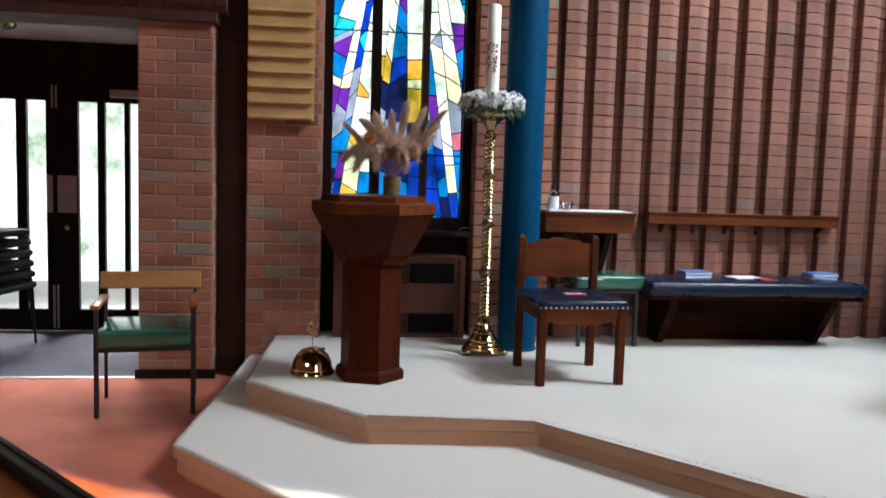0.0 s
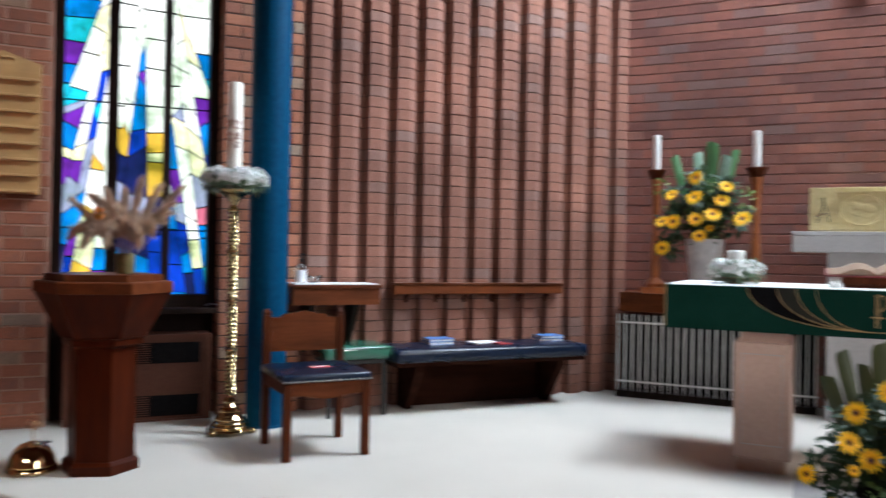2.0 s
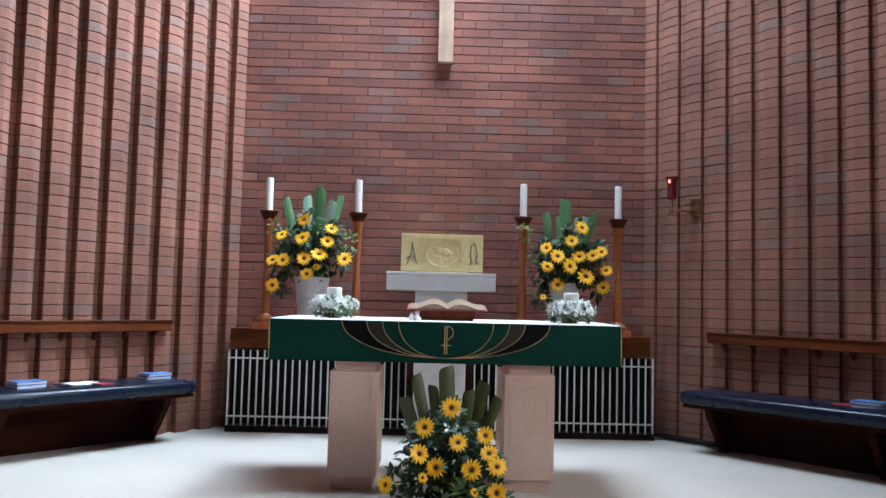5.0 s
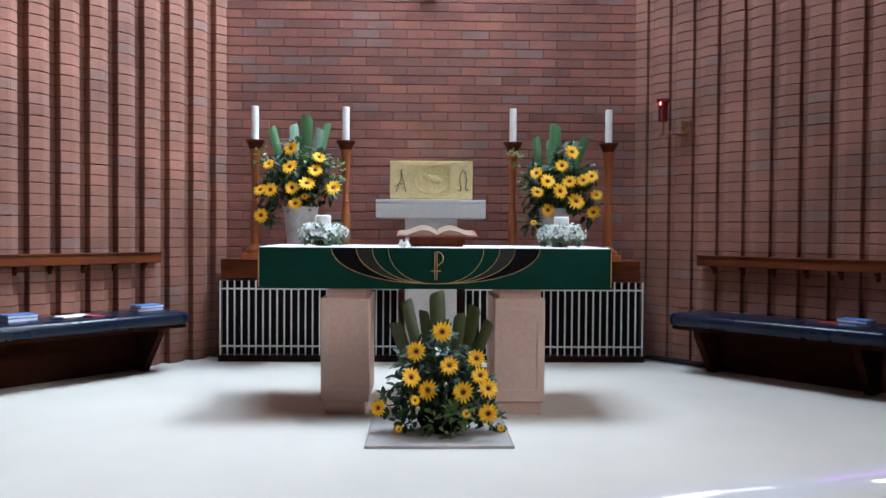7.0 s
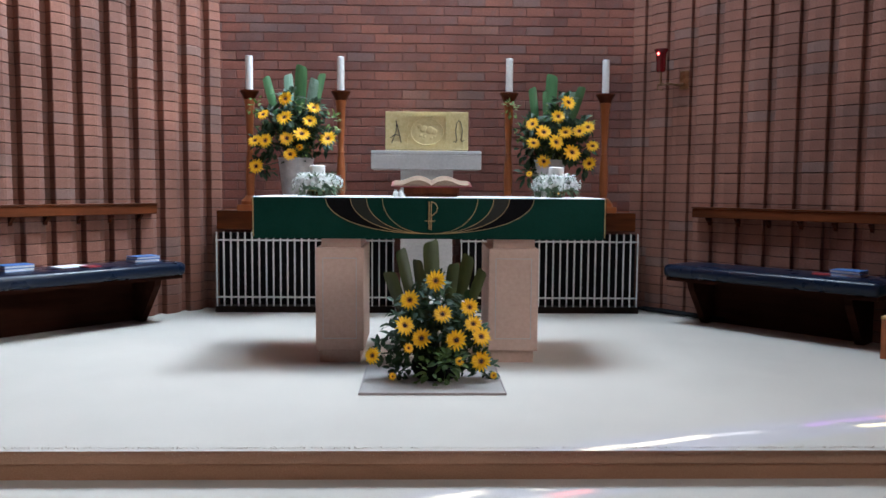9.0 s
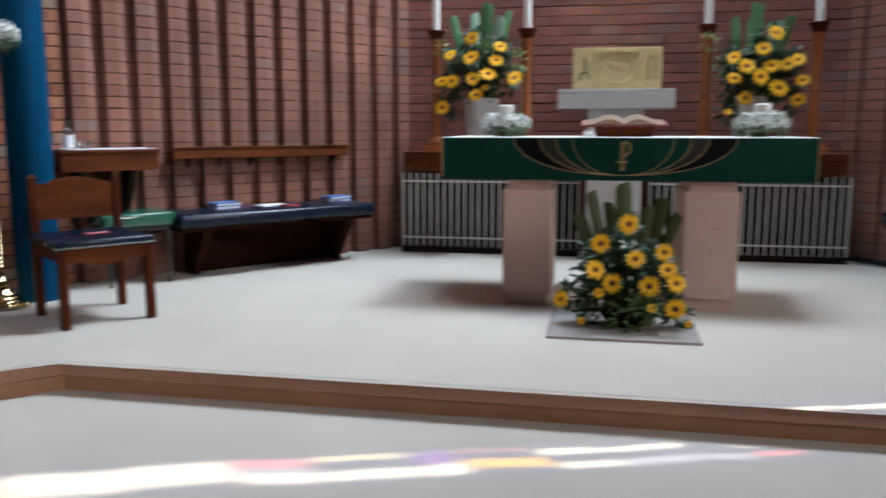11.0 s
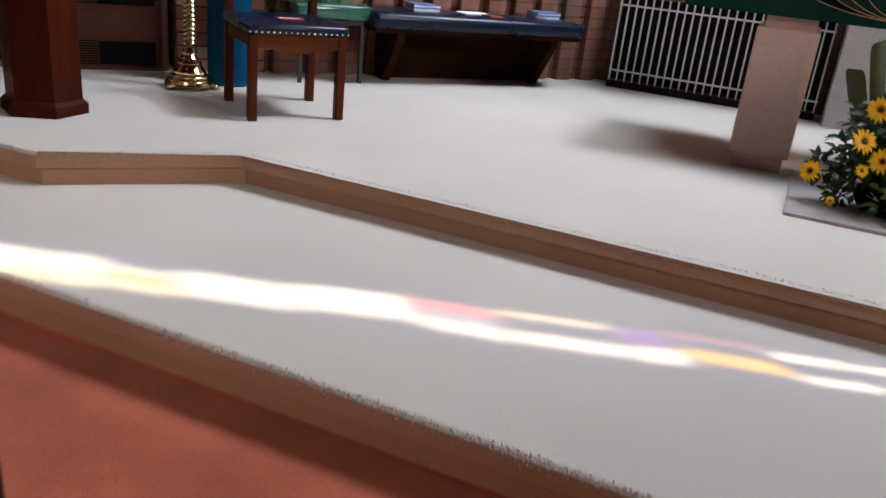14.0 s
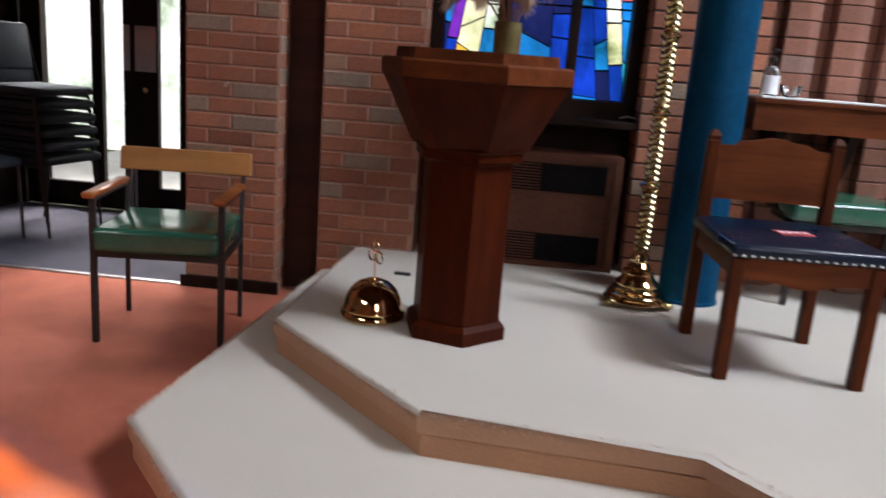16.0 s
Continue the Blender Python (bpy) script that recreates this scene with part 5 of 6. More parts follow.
def wooden_chair():
    c = thing("wooden_chair", pose(-2.747, -0.728, 0, 0, 0, 52.3), "dark-stained wooden chair with a navy studded seat", "chair")
    w, d, t = 0.215, 0.215, 0.021
    for x in (-w, w):
        part("front_leg", box(x - t, x + t, -d - t, -d + t, 0.0, 0.4, 0.004), WOOD_RED, c)
        bm = box(x - t, x + t, d - t, d + t, 0.0, 0.72, 0.004)
        lathe([(0.024, 0.72), (0.027, 0.735), (0.015, 0.752), (0.0, 0.757)], 4, bm=bm, at=(x, d, 0), turn=math.pi / 4)
        part("back_post", bm, WOOD_RED, c)
    for y in (-d, d):
        bm = bmesh.new()
        n = 12
        top = [bm.verts.new((-w + t + (2 * w - 2 * t) * k / n, y - 0.012, 0.4)) for k in range(n + 1)]
        low = [bm.verts.new((-w + t + (2 * w - 2 * t) * k / n, y - 0.012, 0.335 - 0.022 * math.sin(math.pi * k / n) ** 4)) for k in range(n + 1)]
        for k in range(n):
            bm.faces.new((low[k], low[k + 1], top[k + 1], top[k]))
        geo = bmesh.ops.extrude_face_region(bm, geom=bm.faces[:])
        bmesh.ops.translate(bm, verts=[v for v in geo["geom"] if isinstance(v, bmesh.types.BMVert)], vec=(0, 0.024, 0))
        part("apron", bm, WOOD_REDH, c)
    for x in (-w, w):
        part("side_rail", box(x - 0.012, x + 0.012, -d + t, d - t, 0.34, 0.4), WOOD_RED, c)
    seat = part("seat", box(-w - 0.028, w + 0.028, -d - 0.03, d + 0.02, 0.402, 0.448, 0.018, segments=3), VINYL_NAVY, c, "navy leathercloth seat", smooth=True)
    for k in range(18):
        x = -w - 0.02 + (2 * w + 0.04) * k / 17
        part("stud", lathe([(0.0, 0.004), (0.0045, 0.002), (0.005, 0.0)], 6), PAINT_WHITE, seat, m=pose(x, -d - 0.031, 0.412, 90))
    bm, n = bmesh.new(), 32
    xs = [-w + t + (2 * w - 2 * t) * k / n for k in range(n + 1)]
    crest = [0.705 + (0.0 if abs(x) > 0.14 else 0.02 * min(1.0, (0.14 - abs(x)) / 0.025) + 0.014 * max(0.0, math.cos(x / 0.075 * math.pi / 2)) * (abs(x) < 0.075)) for x in xs]
    top = [bm.verts.new((x, d - 0.012, z)) for x, z in zip(xs, crest)]
    low = [bm.verts.new((x, d - 0.012, 0.515)) for x in xs]
    for k in range(n):
        bm.faces.new((low[k], low[k + 1], top[k + 1], top[k]))
    geo = bmesh.ops.extrude_face_region(bm, geom=bm.faces[:])
    bmesh.ops.translate(bm, verts=[v for v in geo["geom"] if isinstance(v, bmesh.types.BMVert)], vec=(0, 0.024, 0))
    part("backrest", bm, WOOD_REDH, c)
    card = part("card", box(-0.06, 0.06, -0.032, 0.032, 0.0, 0.004), surface("red_card", (0.45, 0.06, 0.08), (0.6, 0.12, 0.14), 0.6, grain=60), m=pose(-2.72, -0.72, 0.449, 0, 0, 58))
    tagged(card, "small red printed card on the navy seat", "card")
    for k in range(4):
        part("print_bar", box(-0.05 + 0.027 * k, -0.033 + 0.027 * k, -0.01, 0.015, 0.0041, 0.0046), PAPER, card)


def stool():
    s = thing("stool", pose(-3.14, 0.236, 0, 0, 0, 51), "black metal stool with a green padded seat", "stool")
    for x in (-0.19, 0.19):
        for y in (-0.19, 0.19):
            part("leg", box(x - 0.011, x + 0.011, y - 0.011, y + 0.011, 0.0, 0.36), IRON, s)
    part("frame", box(-0.2, 0.2, -0.2, 0.2, 0.345, 0.372, 0.004), IRON, s)
    seat = part("seat", box(-0.235, 0.235, -0.235, 0.235, 0.372, 0.465, 0.03, segments=4), VINYL_GREEN, s, "green padded seat", smooth=True)
    ring = [(-0.232, -0.232, 0.45), (0.232, -0.232, 0.45), (0.232, 0.232, 0.45), (-0.232, 0.232, 0.45), (-0.232, -0.232, 0.45)]
    part("piping", tube(ring, 0.005, 6), VINYL_GREEN, seat)


def armchair():
    c = thing("armchair", pose(-4.56, -2.2, NAVE, 0, 0, 58), "black steel armchair with green seat and wooden arms", "armchair")
    w, d = 0.245, 0.2
    for x in (-w, w):
        part("front_leg", box(x - 0.012, x + 0.012, -d - 0.012, -d + 0.012, 0.0, 0.59, 0.002), IRON, c)
        part("back_leg", tube([(x, d, 0.0), (x, d, 0.45), (x, d + 0.06, 0.73)], 0.0125, 4), IRON, c)
        part("side_bar", box(x - 0.01, x + 0.01, -d, d, 0.355, 0.375), IRON, c)
        arm = box(x - 0.025, x + 0.025, -d - 0.05, d - 0.03, 0.59, 0.615, 0.01, segments=3)
        part("arm", arm, WOOD_ORANGE, c, "varnished brown wooden arm", smooth=True)
        part("arm_bar", box(x - 0.01, x + 0.01, -d, d, 0.575, 0.59), IRON, c)
    for y in (-d, d):
        part("cross_bar", box(-w, w, y - 0.009, y + 0.009, 0.355, 0.375), IRON, c)
    seat = part("seat", box(-w + 0.005, w - 0.005, -d - 0.035, d + 0.02, 0.378, 0.475, 0.022, segments=4), VINYL_GREEN, c, "green leathercloth seat", smooth=True)
    ring = [(-w + 0.008, -d - 0.034, 0.455), (w - 0.008, -d - 0.034, 0.455), (w - 0.008, d + 0.018, 0.455), (-w + 0.008, d + 0.018, 0.455), (-w + 0.008, -d - 0.034, 0.455)]
    part("piping", tube(ring, 0.004, 6), VINYL_GREEN, seat)
    part("backrest", box(-w - 0.035, w + 0.035, -0.01, 0.012, -0.05, 0.05, 0.006), WOOD_HONEY, c, "honey-brown wooden back board", m=pose(0, d + 0.04, 0.685, -10))


def credence(m, x0, x1, d):
    c = thing("credence_table", m, "red-brown wooden credence shelf fixed to the wall", "side table")
    part("top", box(x0 - 0.01, x1 + 0.01, -d - 0.01, 0.0, 0.845, 0.865, 0.004), WOOD_REDH, c)
    part("fascia", box(x0, x1, -d, -d + 0.02, 0.735, 0.845), WOOD_REDH, c)
    for x in (x0, x1 - 0.02):
        part("side", box(x, x + 0.02, -d + 0.02, 0.0, 0.735, 0.845), WOOD_RED, c)
    for x in (x0 + 0.14, x1 - 0.14):
        bm = bmesh.new()
        f = bm.faces.new([bm.verts.new((x - 0.02, y, z)) for y, z in ((0.0, 0.734), (-0.24, 0.734), (-0.2, 0.66), (-0.03, 0.4), (0.0, 0.4))])
        geo = bmesh.ops.extrude_face_region(bm, geom=[f])
        bmesh.ops.translate(bm, verts=[v for v in geo["geom"] if isinstance(v, bmesh.types.BMVert)], vec=(0.04, 0, 0))
        part("bracket", bm, WOOD_DARK, c)
    part("cloth", box(x0 + 0.02, x1 - 0.01, -d + 0.01, -0.03, 0.866, 0.871), CLOTH_WHITE, c, "narrow white linen runner")
    return c


def sanitiser():
    b = thing("pump_bottle", M_LEFT @ pose(-2.225, -0.18, 0.871), "clear plastic pump bottle with a black top", "bottle")
    part("body", lathe([(0.0, 0), (0.032, 0.0), (0.034, 0.01), (0.034, 0.09), (0.026, 0.115), (0.013, 0.125), (0.013, 0.14), (0.0, 0.14)], 20), CLEAR_GLASS, b, smooth=True)
    part("sleeve", lathe([(0.0348, 0.008), (0.0348, 0.085)], 20), PAPER, b, "white label")
    cap = part("pump", lathe([(0.015, 0.14), (0.015, 0.158), (0.005, 0.162), (0.005, 0.185), (0.012, 0.187), (0.012, 0.195), (0.0, 0.195)], 14), IRON, b, smooth=True)
    part("nozzle", tube([(0, 0, 0.19), (0.03, -0.01, 0.188)], 0.004, 6), IRON, cap)
    d = thing("glass_dish", M_LEFT @ pose(-2.13, -0.16, 0.871), "small clear glass dish on the side table", "dish")
    part("bowl", lathe([(0.0, 0.003), (0.025, 0.0), (0.03, 0.004), (0.05, 0.05), (0.047, 0.05), (0.027, 0.008), (0.0, 0.007)], 24), CLEAR_GLASS, d, smooth=True)


def hymn_board():
    h = thing("hymn_board", M_LEFT @ pose(-3.968, -0.002, 1.385), "pale oak hymn board with empty number slots", "hymn board")
    bm = bmesh.new()
    f = bm.faces.new([bm.verts.new((x, 0.0, z)) for x, z in ((-0.205, 0.0), (0.205, 0.0), (0.205, 0.765), (0.15, 0.78), (0.0, 0.83), (-0.15, 0.78), (-0.205, 0.765))])
    geo = bmesh.ops.extrude_face_region(bm, geom=[f])
    bmesh.ops.translate(bm, verts=[v for v in geo["geom"] if isinstance(v, bmesh.types.BMVert)], vec=(0, -0.03, 0))
    bmesh.ops.recalc_face_normals(bm, faces=bm.faces)
    part("board", bm, WOOD_PALE, h)
    for k in range(8):
        bm = box(-0.195, 0.195, -0.05, -0.03, 0.006 + 0.0935 * k, 0.022 + 0.0935 * k, 0.003)
        box(-0.195, 0.195, -0.043, -0.03, 0.022 + 0.0935 * k, 0.03 + 0.0935 * k, bm=bm)
        part("slot_rail", bm, WOOD_PALE, h)
    part("carving", tube([(-0.06, -0.033, 0.785), (-0.02, -0.034, 0.795), (0.0, -0.034, 0.785), (0.02, -0.034, 0.795), (0.06, -0.033, 0.785)], 0.006, 6), WOOD_PALE, h)


def stack_chair(m, legs=True):
    s = thing("stacking_chair", m, "slate blue upholstered stacking chair with black frame", "chair", "stacked chairs")
    part("seat", box(-0.22, 0.22, -0.22, 0.2, 0.42, 0.47, 0.02, segments=3), FABRIC_BLUE, s, smooth=True)
    part("backrest", box(-0.2, 0.2, -0.018, 0.018, -0.14, 0.14, 0.014, segments=3), FABRIC_BLUE, s, m=pose(0, 0.245, 0.68, -10), smooth=True)
    for x in (-0.215, 0.215):
        part("front_leg", tube([(x, -0.2, 0.0), (x, -0.18, 0.41)], 0.01, 6), IRON, s)
        part("back_leg", tube([(x, 0.24, 0.0), (x, 0.17, 0.41), (x, 0.23, 0.62), (x, 0.27, 0.8)], 0.01, 6), IRON, s)
        part("side_bar", tube([(x, -0.18, 0.41), (x, 0.17, 0.41)], 0.01, 6), IRON, s)
    return s


heater()
column()
font()
pampas_vase()
paschal_stand()
gong()
wooden_chair()
stool()
armchair()
credence(M_LEFT, -2.3, -1.72, 0.3)
credence(M_RIGHT, 1.73, 2.3, 0.3)
sanitiser()
hymn_board()
one = stack_chair(M_LEFT @ pose(-6.06, 0.85, NAVE + 0.008, 0, 0, 78))
for k in range(1, 6):
    copy_thing(one, M_LEFT @ pose(-6.06 - 0.008 * k, 0.85, NAVE + 0.008 + 0.078 * k, 0, 0, 78))
copy_thing(one, M_LEFT @ pose(-6.3, 0.42, NAVE + 0.008, 0, 0, 70))
plug = part("floor_tag", box(-0.035, 0.035, -0.012, 0.012, 0.0, 0.012, 0.003), IRON, m=M_LEFT @ pose(-3.695, -0.41, 0))
tagged(plug, "small black socket plate lying on the carpet", "plate")
hook = part("wall_hook", tube([(0, 0, 0), (0, -0.03, 0.0), (0.02, -0.045, 0.012), (0.03, -0.04, 0.02)], 0.004, 6), ALUMINIUM, m=M_LEFT @ pose(-4.64, 0.0, 0.72))
tagged(hook, "small metal hook screwed to the brick pier", "hook")


# ---- books and papers ----
def book(m, width, depth, height, cover, label, group="books"):
    b = thing("book", m, label, "book", group)
    part("page_block", box(-width / 2 + 0.003, width / 2 - 0.003, -depth / 2 + 0.003, depth / 2 - 0.003, 0.003, height - 0.003), PAPER, b)
    for z in (0.0, height - 0.003):
        part("cover", box(-width / 2, width / 2, -depth / 2, depth / 2, z, z + 0.003), cover, b)
    return b


SEAT = 0.445
book(M_LEFT @ pose(-1.24, -0.17, SEAT, 0, 0, 4), 0.19, 0.14, 0.022, BOOK_BLUE, "blue hardback hymn book on the navy bench")
book(M_LEFT @ pose(-1.236, -0.17, SEAT + 0.023, 0, 0, 1), 0.19, 0.14, 0.02, BOOK_BLUE, "blue hardback hymn book on another book")
book(M_LEFT @ pose(-0.34, -0.17, SEAT, 0, 0, -3), 0.19, 0.14, 0.022, BOOK_BLUE, "blue hardback hymn book on the navy bench")
book(M_LEFT @ pose(-0.335, -0.172, SEAT + 0.023, 0, 0, 2), 0.19, 0.14, 0.02, BOOK_BLUE, "blue hardback hymn book on another book")
leaf = part("leaflet", box(-0.1, 0.1, -0.07, 0.07, 0, 0.006), PAPER, m=M_LEFT @ pose(-0.88, -0.17, SEAT, 0, 0, 6))
tagged(leaf, "white folded leaflet on the navy bench", "leaflet")
note = part("booklet", box(-0.05, 0.05, -0.05, 0.05, 0, 0.008), BOOK_RED, m=M_LEFT @ pose(-0.79, -0.28, SEAT, 0, 0, 12))
tagged(note, "small red booklet beside the leaflet", "booklet")
book(M_RIGHT @ pose(1.36, -0.18, SEAT, 0, 0, 3), 0.19, 0.14, 0.022, BOOK_BLUE, "blue hardback hymn book on the navy bench")
book(M_RIGHT @ pose(1.355, -0.182, SEAT + 0.023, 0, 0, -2), 0.19, 0.14, 0.02, BOOK_BLUE, "blue hardback hymn book on another book")
note = part("booklet", box(-0.06, 0.06, -0.05, 0.05, 0, 0.008), BOOK_RED, m=M_RIGHT @ pose(1.2, -0.2, SEAT, 0, 0, 8))
tagged(note, "small red booklet on the navy bench", "booklet")


def box_seat():
    b = thing("box_seat", pose(3.0, 0.08, 0, 0, 0, -49.5), "orange-brown wooden kneeler box with a dark green cushion", "kneeler")
    part("front", box(-0.22, 0.22, -0.2, -0.18, 0.0, 0.24, 0.003), WOOD_ORANGE, b)
    for x in (-0.22, 0.2):
        part("side", box(x, x + 0.02, -0.18, 0.18, 0.0, 0.24), WOOD_ORANGE, b)
    part("lid", box(-0.225, 0.225, -0.205, 0.19, 0.241, 0.258, 0.003), WOOD_PALE, b)
    part("slot", box(-0.14, 0.14, -0.2025, -0.2, 0.15, 0.19), WOOD_DARK, b)
    part("cushion", box(-0.19, 0.2, -0.1, 0.18, 0.259, 0.38, 0.03, segments=3), CLOTH_GREEN, b, "dark green cushion", smooth=True)


box_seat()
for k in range(3):
    pipe = part("pipe", tube([(0.45 - 0.02 * k, -0.03 - 0.035 * k, 0.03), (-0.3, -0.03 - 0.035 * k, 0.03)], 0.013, 10), BLACK, m=M_RIGHT)
    tagged(pipe, "black heating pipe along the foot of the wall", "pipe", "heating pipes")


# ---- on and round the altar ----
def missal():
    m = thing("missal", pose(0.01, 0.3, 0.978), "open red-bound altar book on a low wooden stand", "book")
    part("stand", box(-0.155, 0.155, -0.085, 0.14, -0.03, 0.03, 0.004), WOOD_RED, m)
    part("stand_lip", box(-0.165, 0.165, -0.1, -0.085, -0.012, 0.026, 0.003), WOOD_RED, m)
    for sx in (-1, 1):
        bm, n = bmesh.new(), 10
        rows = []
        for y in (-0.1, 0.14):
            rise = 0.035 + 0.03 * (y + 0.1) / 0.24
            rows.append([bm.verts.new((sx * 0.225 * k / n, y, rise + 0.036 * math.sin(math.pi * min(k / n * 1.3, 1)) * (1 - 0.45 * k / n) + 0.004)) for k in range(n + 1)])
            rows.append([bm.verts.new((sx * 0.225 * k / n, y, rise)) for k in range(n + 1)])
        for k in range(n):
            bm.faces.new((rows[0][k], rows[0][k + 1], rows[2][k + 1], rows[2][k]))
            bm.faces.new((rows[1][k], rows[1][k + 1], rows[0][k + 1], rows[0][k]))
            bm.faces.new((rows[3][k], rows[3][k + 1], rows[1][k + 1], rows[1][k]))
            bm.faces.new((rows[2][k], rows[2][k + 1], rows[3][k + 1], rows[3][k]))
        bm.faces.new((rows[1][n], rows[0][n], rows[2][n], rows[3][n]))
        bmesh.ops.recalc_face_normals(bm, faces=bm.faces)
        part("page_block", bm, surface("cream_pages", (0.22, 0.14, 0.09), (0.32, 0.21, 0.14), 0.8, grain=90, bump=0.2), m, smooth=True)
        bm = bmesh.new()
        q = [bm.verts.new(v) for v in ((0, -0.108, 0.031), (sx * 0.24, -0.108, 0.031), (sx * 0.24, 0.15, 0.0635), (0, 0.15, 0.0635))]
        f = bm.faces.new(q if sx > 0 else q[::-1])
        geo = bmesh.ops.extrude_face_region(bm, geom=[f])
        bmesh.ops.translate(bm, verts=[v for v in geo["geom"] if isinstance(v, bmesh.types.BMVert)], vec=(0, 0, -0.006))
        part("cover", bm, surface("dark_red_binding", (0.16, 0.018, 0.02), (0.26, 0.035, 0.035), 0.5, grain=60, bump=0.1), m)


def cruet(x, y):
    c = thing("cruet", pose(x, y, 0.948), "tiny clear glass cruet on the linen", "cruet", "cruets")
    part("bottle", lathe([(0.0, 0.002), (0.014, 0.0), (0.018, 0.012), (0.014, 0.026), (0.007, 0.034), (0.009, 0.042), (0.0, 0.042)], 14), PAINT_WHITE, c, smooth=True)


def wreath_candle(x, y, seed):
    w = thing("candle_wreath", pose(x, y, 0.948), "short white candle in a brass dish ringed with white blossom", "candle", "altar wreaths")
    part("dish", lathe([(0.0, 0.0), (0.045, 0.0), (0.03, 0.012), (0.06, 0.03), (0.062, 0.036), (0.0, 0.034)], 24), BRASS, w, smooth=True)
    part("candle", lathe([(0.046, 0.036), (0.046, 0.178), (0.04, 0.184), (0.0, 0.178)], 24), WAX, w, "short white candle", smooth=True)
    blossom_ring(w, 0.085, 0.066, 0.056, 950, seed)


missal()
cruet(-0.17, 0.12)
cruet(-0.2, 0.14)
wreath_candle(-0.675, 0.3, 31)
wreath_candle(0.765, 0.3, 32)


def sunflower_meshes():
    rng = random.Random(2)
    bm = bmesh.new()
    for ring, (count, length, lift) in enumerate(((15, 1.0, 0.08), (13, 0.86, 0.26), (14, 0.22, 0.5))):
        for k in range(count):
            a = 2 * math.pi * (k + 0.5 * ring) / count + rng.uniform(-0.06, 0.06)
            d = Vector((math.cos(a), -lift + rng.uniform(-0.1, 0.1), math.sin(a)))
            leaf_faces(bm, Vector((0.17 * math.cos(a), -0.02, 0.17 * math.sin(a))), d, Vector((0, -1, 0)), 0.86 * length * rng.uniform(0.85, 1.1), 0.24 if ring < 2 else 0.13, 0.3, rng.uniform(-0.05, 0.25))
    petals = bpy.data.meshes.new("petals")
    bm.to_mesh(petals)
    bm.free()
    petals.materials.append(PETAL_YELLOW)
    petals.materials.append(PETAL_ORANGE)
    for k, f in enumerate(petals.polygons):
        f.material_index = 1 if k >= len(petals.polygons) * 28 // 42 else 0
    bm = lathe([(0.0, 0.12), (0.09, 0.11), (0.15, 0.075), (0.185, 0.02), (0.16, -0.05), (0.0, -0.08)], 14)
    disc = bpy.data.meshes.new("disc")
    bm.to_mesh(disc)
    bm.free()
    disc.materials.append(SEED)
    return petals, disc


PETALS, DISC = sunflower_meshes()


def sunflower(parent, x, y, z, r, yaw, tilt):
    f = new("sunflower", PETALS)
    f.parent, f.matrix_basis = parent, pose(x, y, z, -tilt, 0, yaw) @ Matrix.Diagonal((r, r, r, 1))
    c = new("seed_disc", DISC)
    c.parent, c.matrix_basis = f, pose(0, -0.02, 0, 90)
    return f


def strap_leaf(parent, base, tip, width, material, twist=0.0):
    """A broad ribbed strap leaf with a rounded end."""
    bm = bmesh.new()
    base, tip = Vector(base), Vector(tip)
    way = (tip - base).normalized()
    side = (Matrix.Rotation(twist, 3, "Z") @ Vector((1, 0, 0)))
    side = (side - way * side.dot(way)).normalized()
    nor = side.cross(way)
    rows = []
    slant = 0.3 if twist > 0 else -0.3
    for u in (0.0, 0.2, 0.4, 0.6, 0.8, 0.92, 0.96, 0.985, 1.0):
        w = width * 1.02 * (0.5 + 0.5 * min(u * 1.4, 1)) * (1.0 if u < 0.95 else 0.97 if u < 0.98 else 0.88 if u < 1 else 0.62)
        p = base.lerp(tip, u)
        rows.append([bm.verts.new(p + side * (w * s / 2) + way * (slant * w * s / 2 * u * u) + nor * (0.11 * width * (1 - s * s))) for s in (-1, -0.5, 0, 0.5, 1)])
    for a, b in zip(rows, rows[1:]):
        for j in range(4):
            bm.faces.new((a[j], a[j + 1], b[j + 1], b[j]))
    part("strap_leaf", bm, material, parent, smooth=True)


def foliage(parent, spots, material, seed, count, name="foliage", size=(0.04, 0.08)):
    """Many small pointed leaves round the given (centre, radius) spots."""
    rng, bm = random.Random(seed), bmesh.new()
    for centre, radius in spots:
        c = Vector(centre)
        for k in range(count):
            d = Vector((rng.gauss(0, 1), rng.gauss(0, 0.7), rng.gauss(0.15, 1))).normalized()
            p = c + d * radius * rng.uniform(0.3, 1.0)
            leaf_faces(bm, p, d + Vector((rng.uniform(-0.5, 0.5), rng.uniform(-0.5, 0.5), rng.uniform(-0.5, 0.5))), Vector((rng.uniform(-0.4, 0.4), -0.5, 1)), rng.uniform(*size), rng.uniform(0.7, 1.05) * size[0], 0.25, rng.uniform(0, 0.4))
    tagged(part(name, bm, material, parent), kind="stuff")


def stems(parent, root, heads):
    for h in heads:
        a, b = Vector(root), Vector(h)
        part("stem", tube([a, a.lerp(b, 0.5) + Vector((0, 0.02, 0.03)), b], 0.004, 5), LEAF_GREEN, parent)


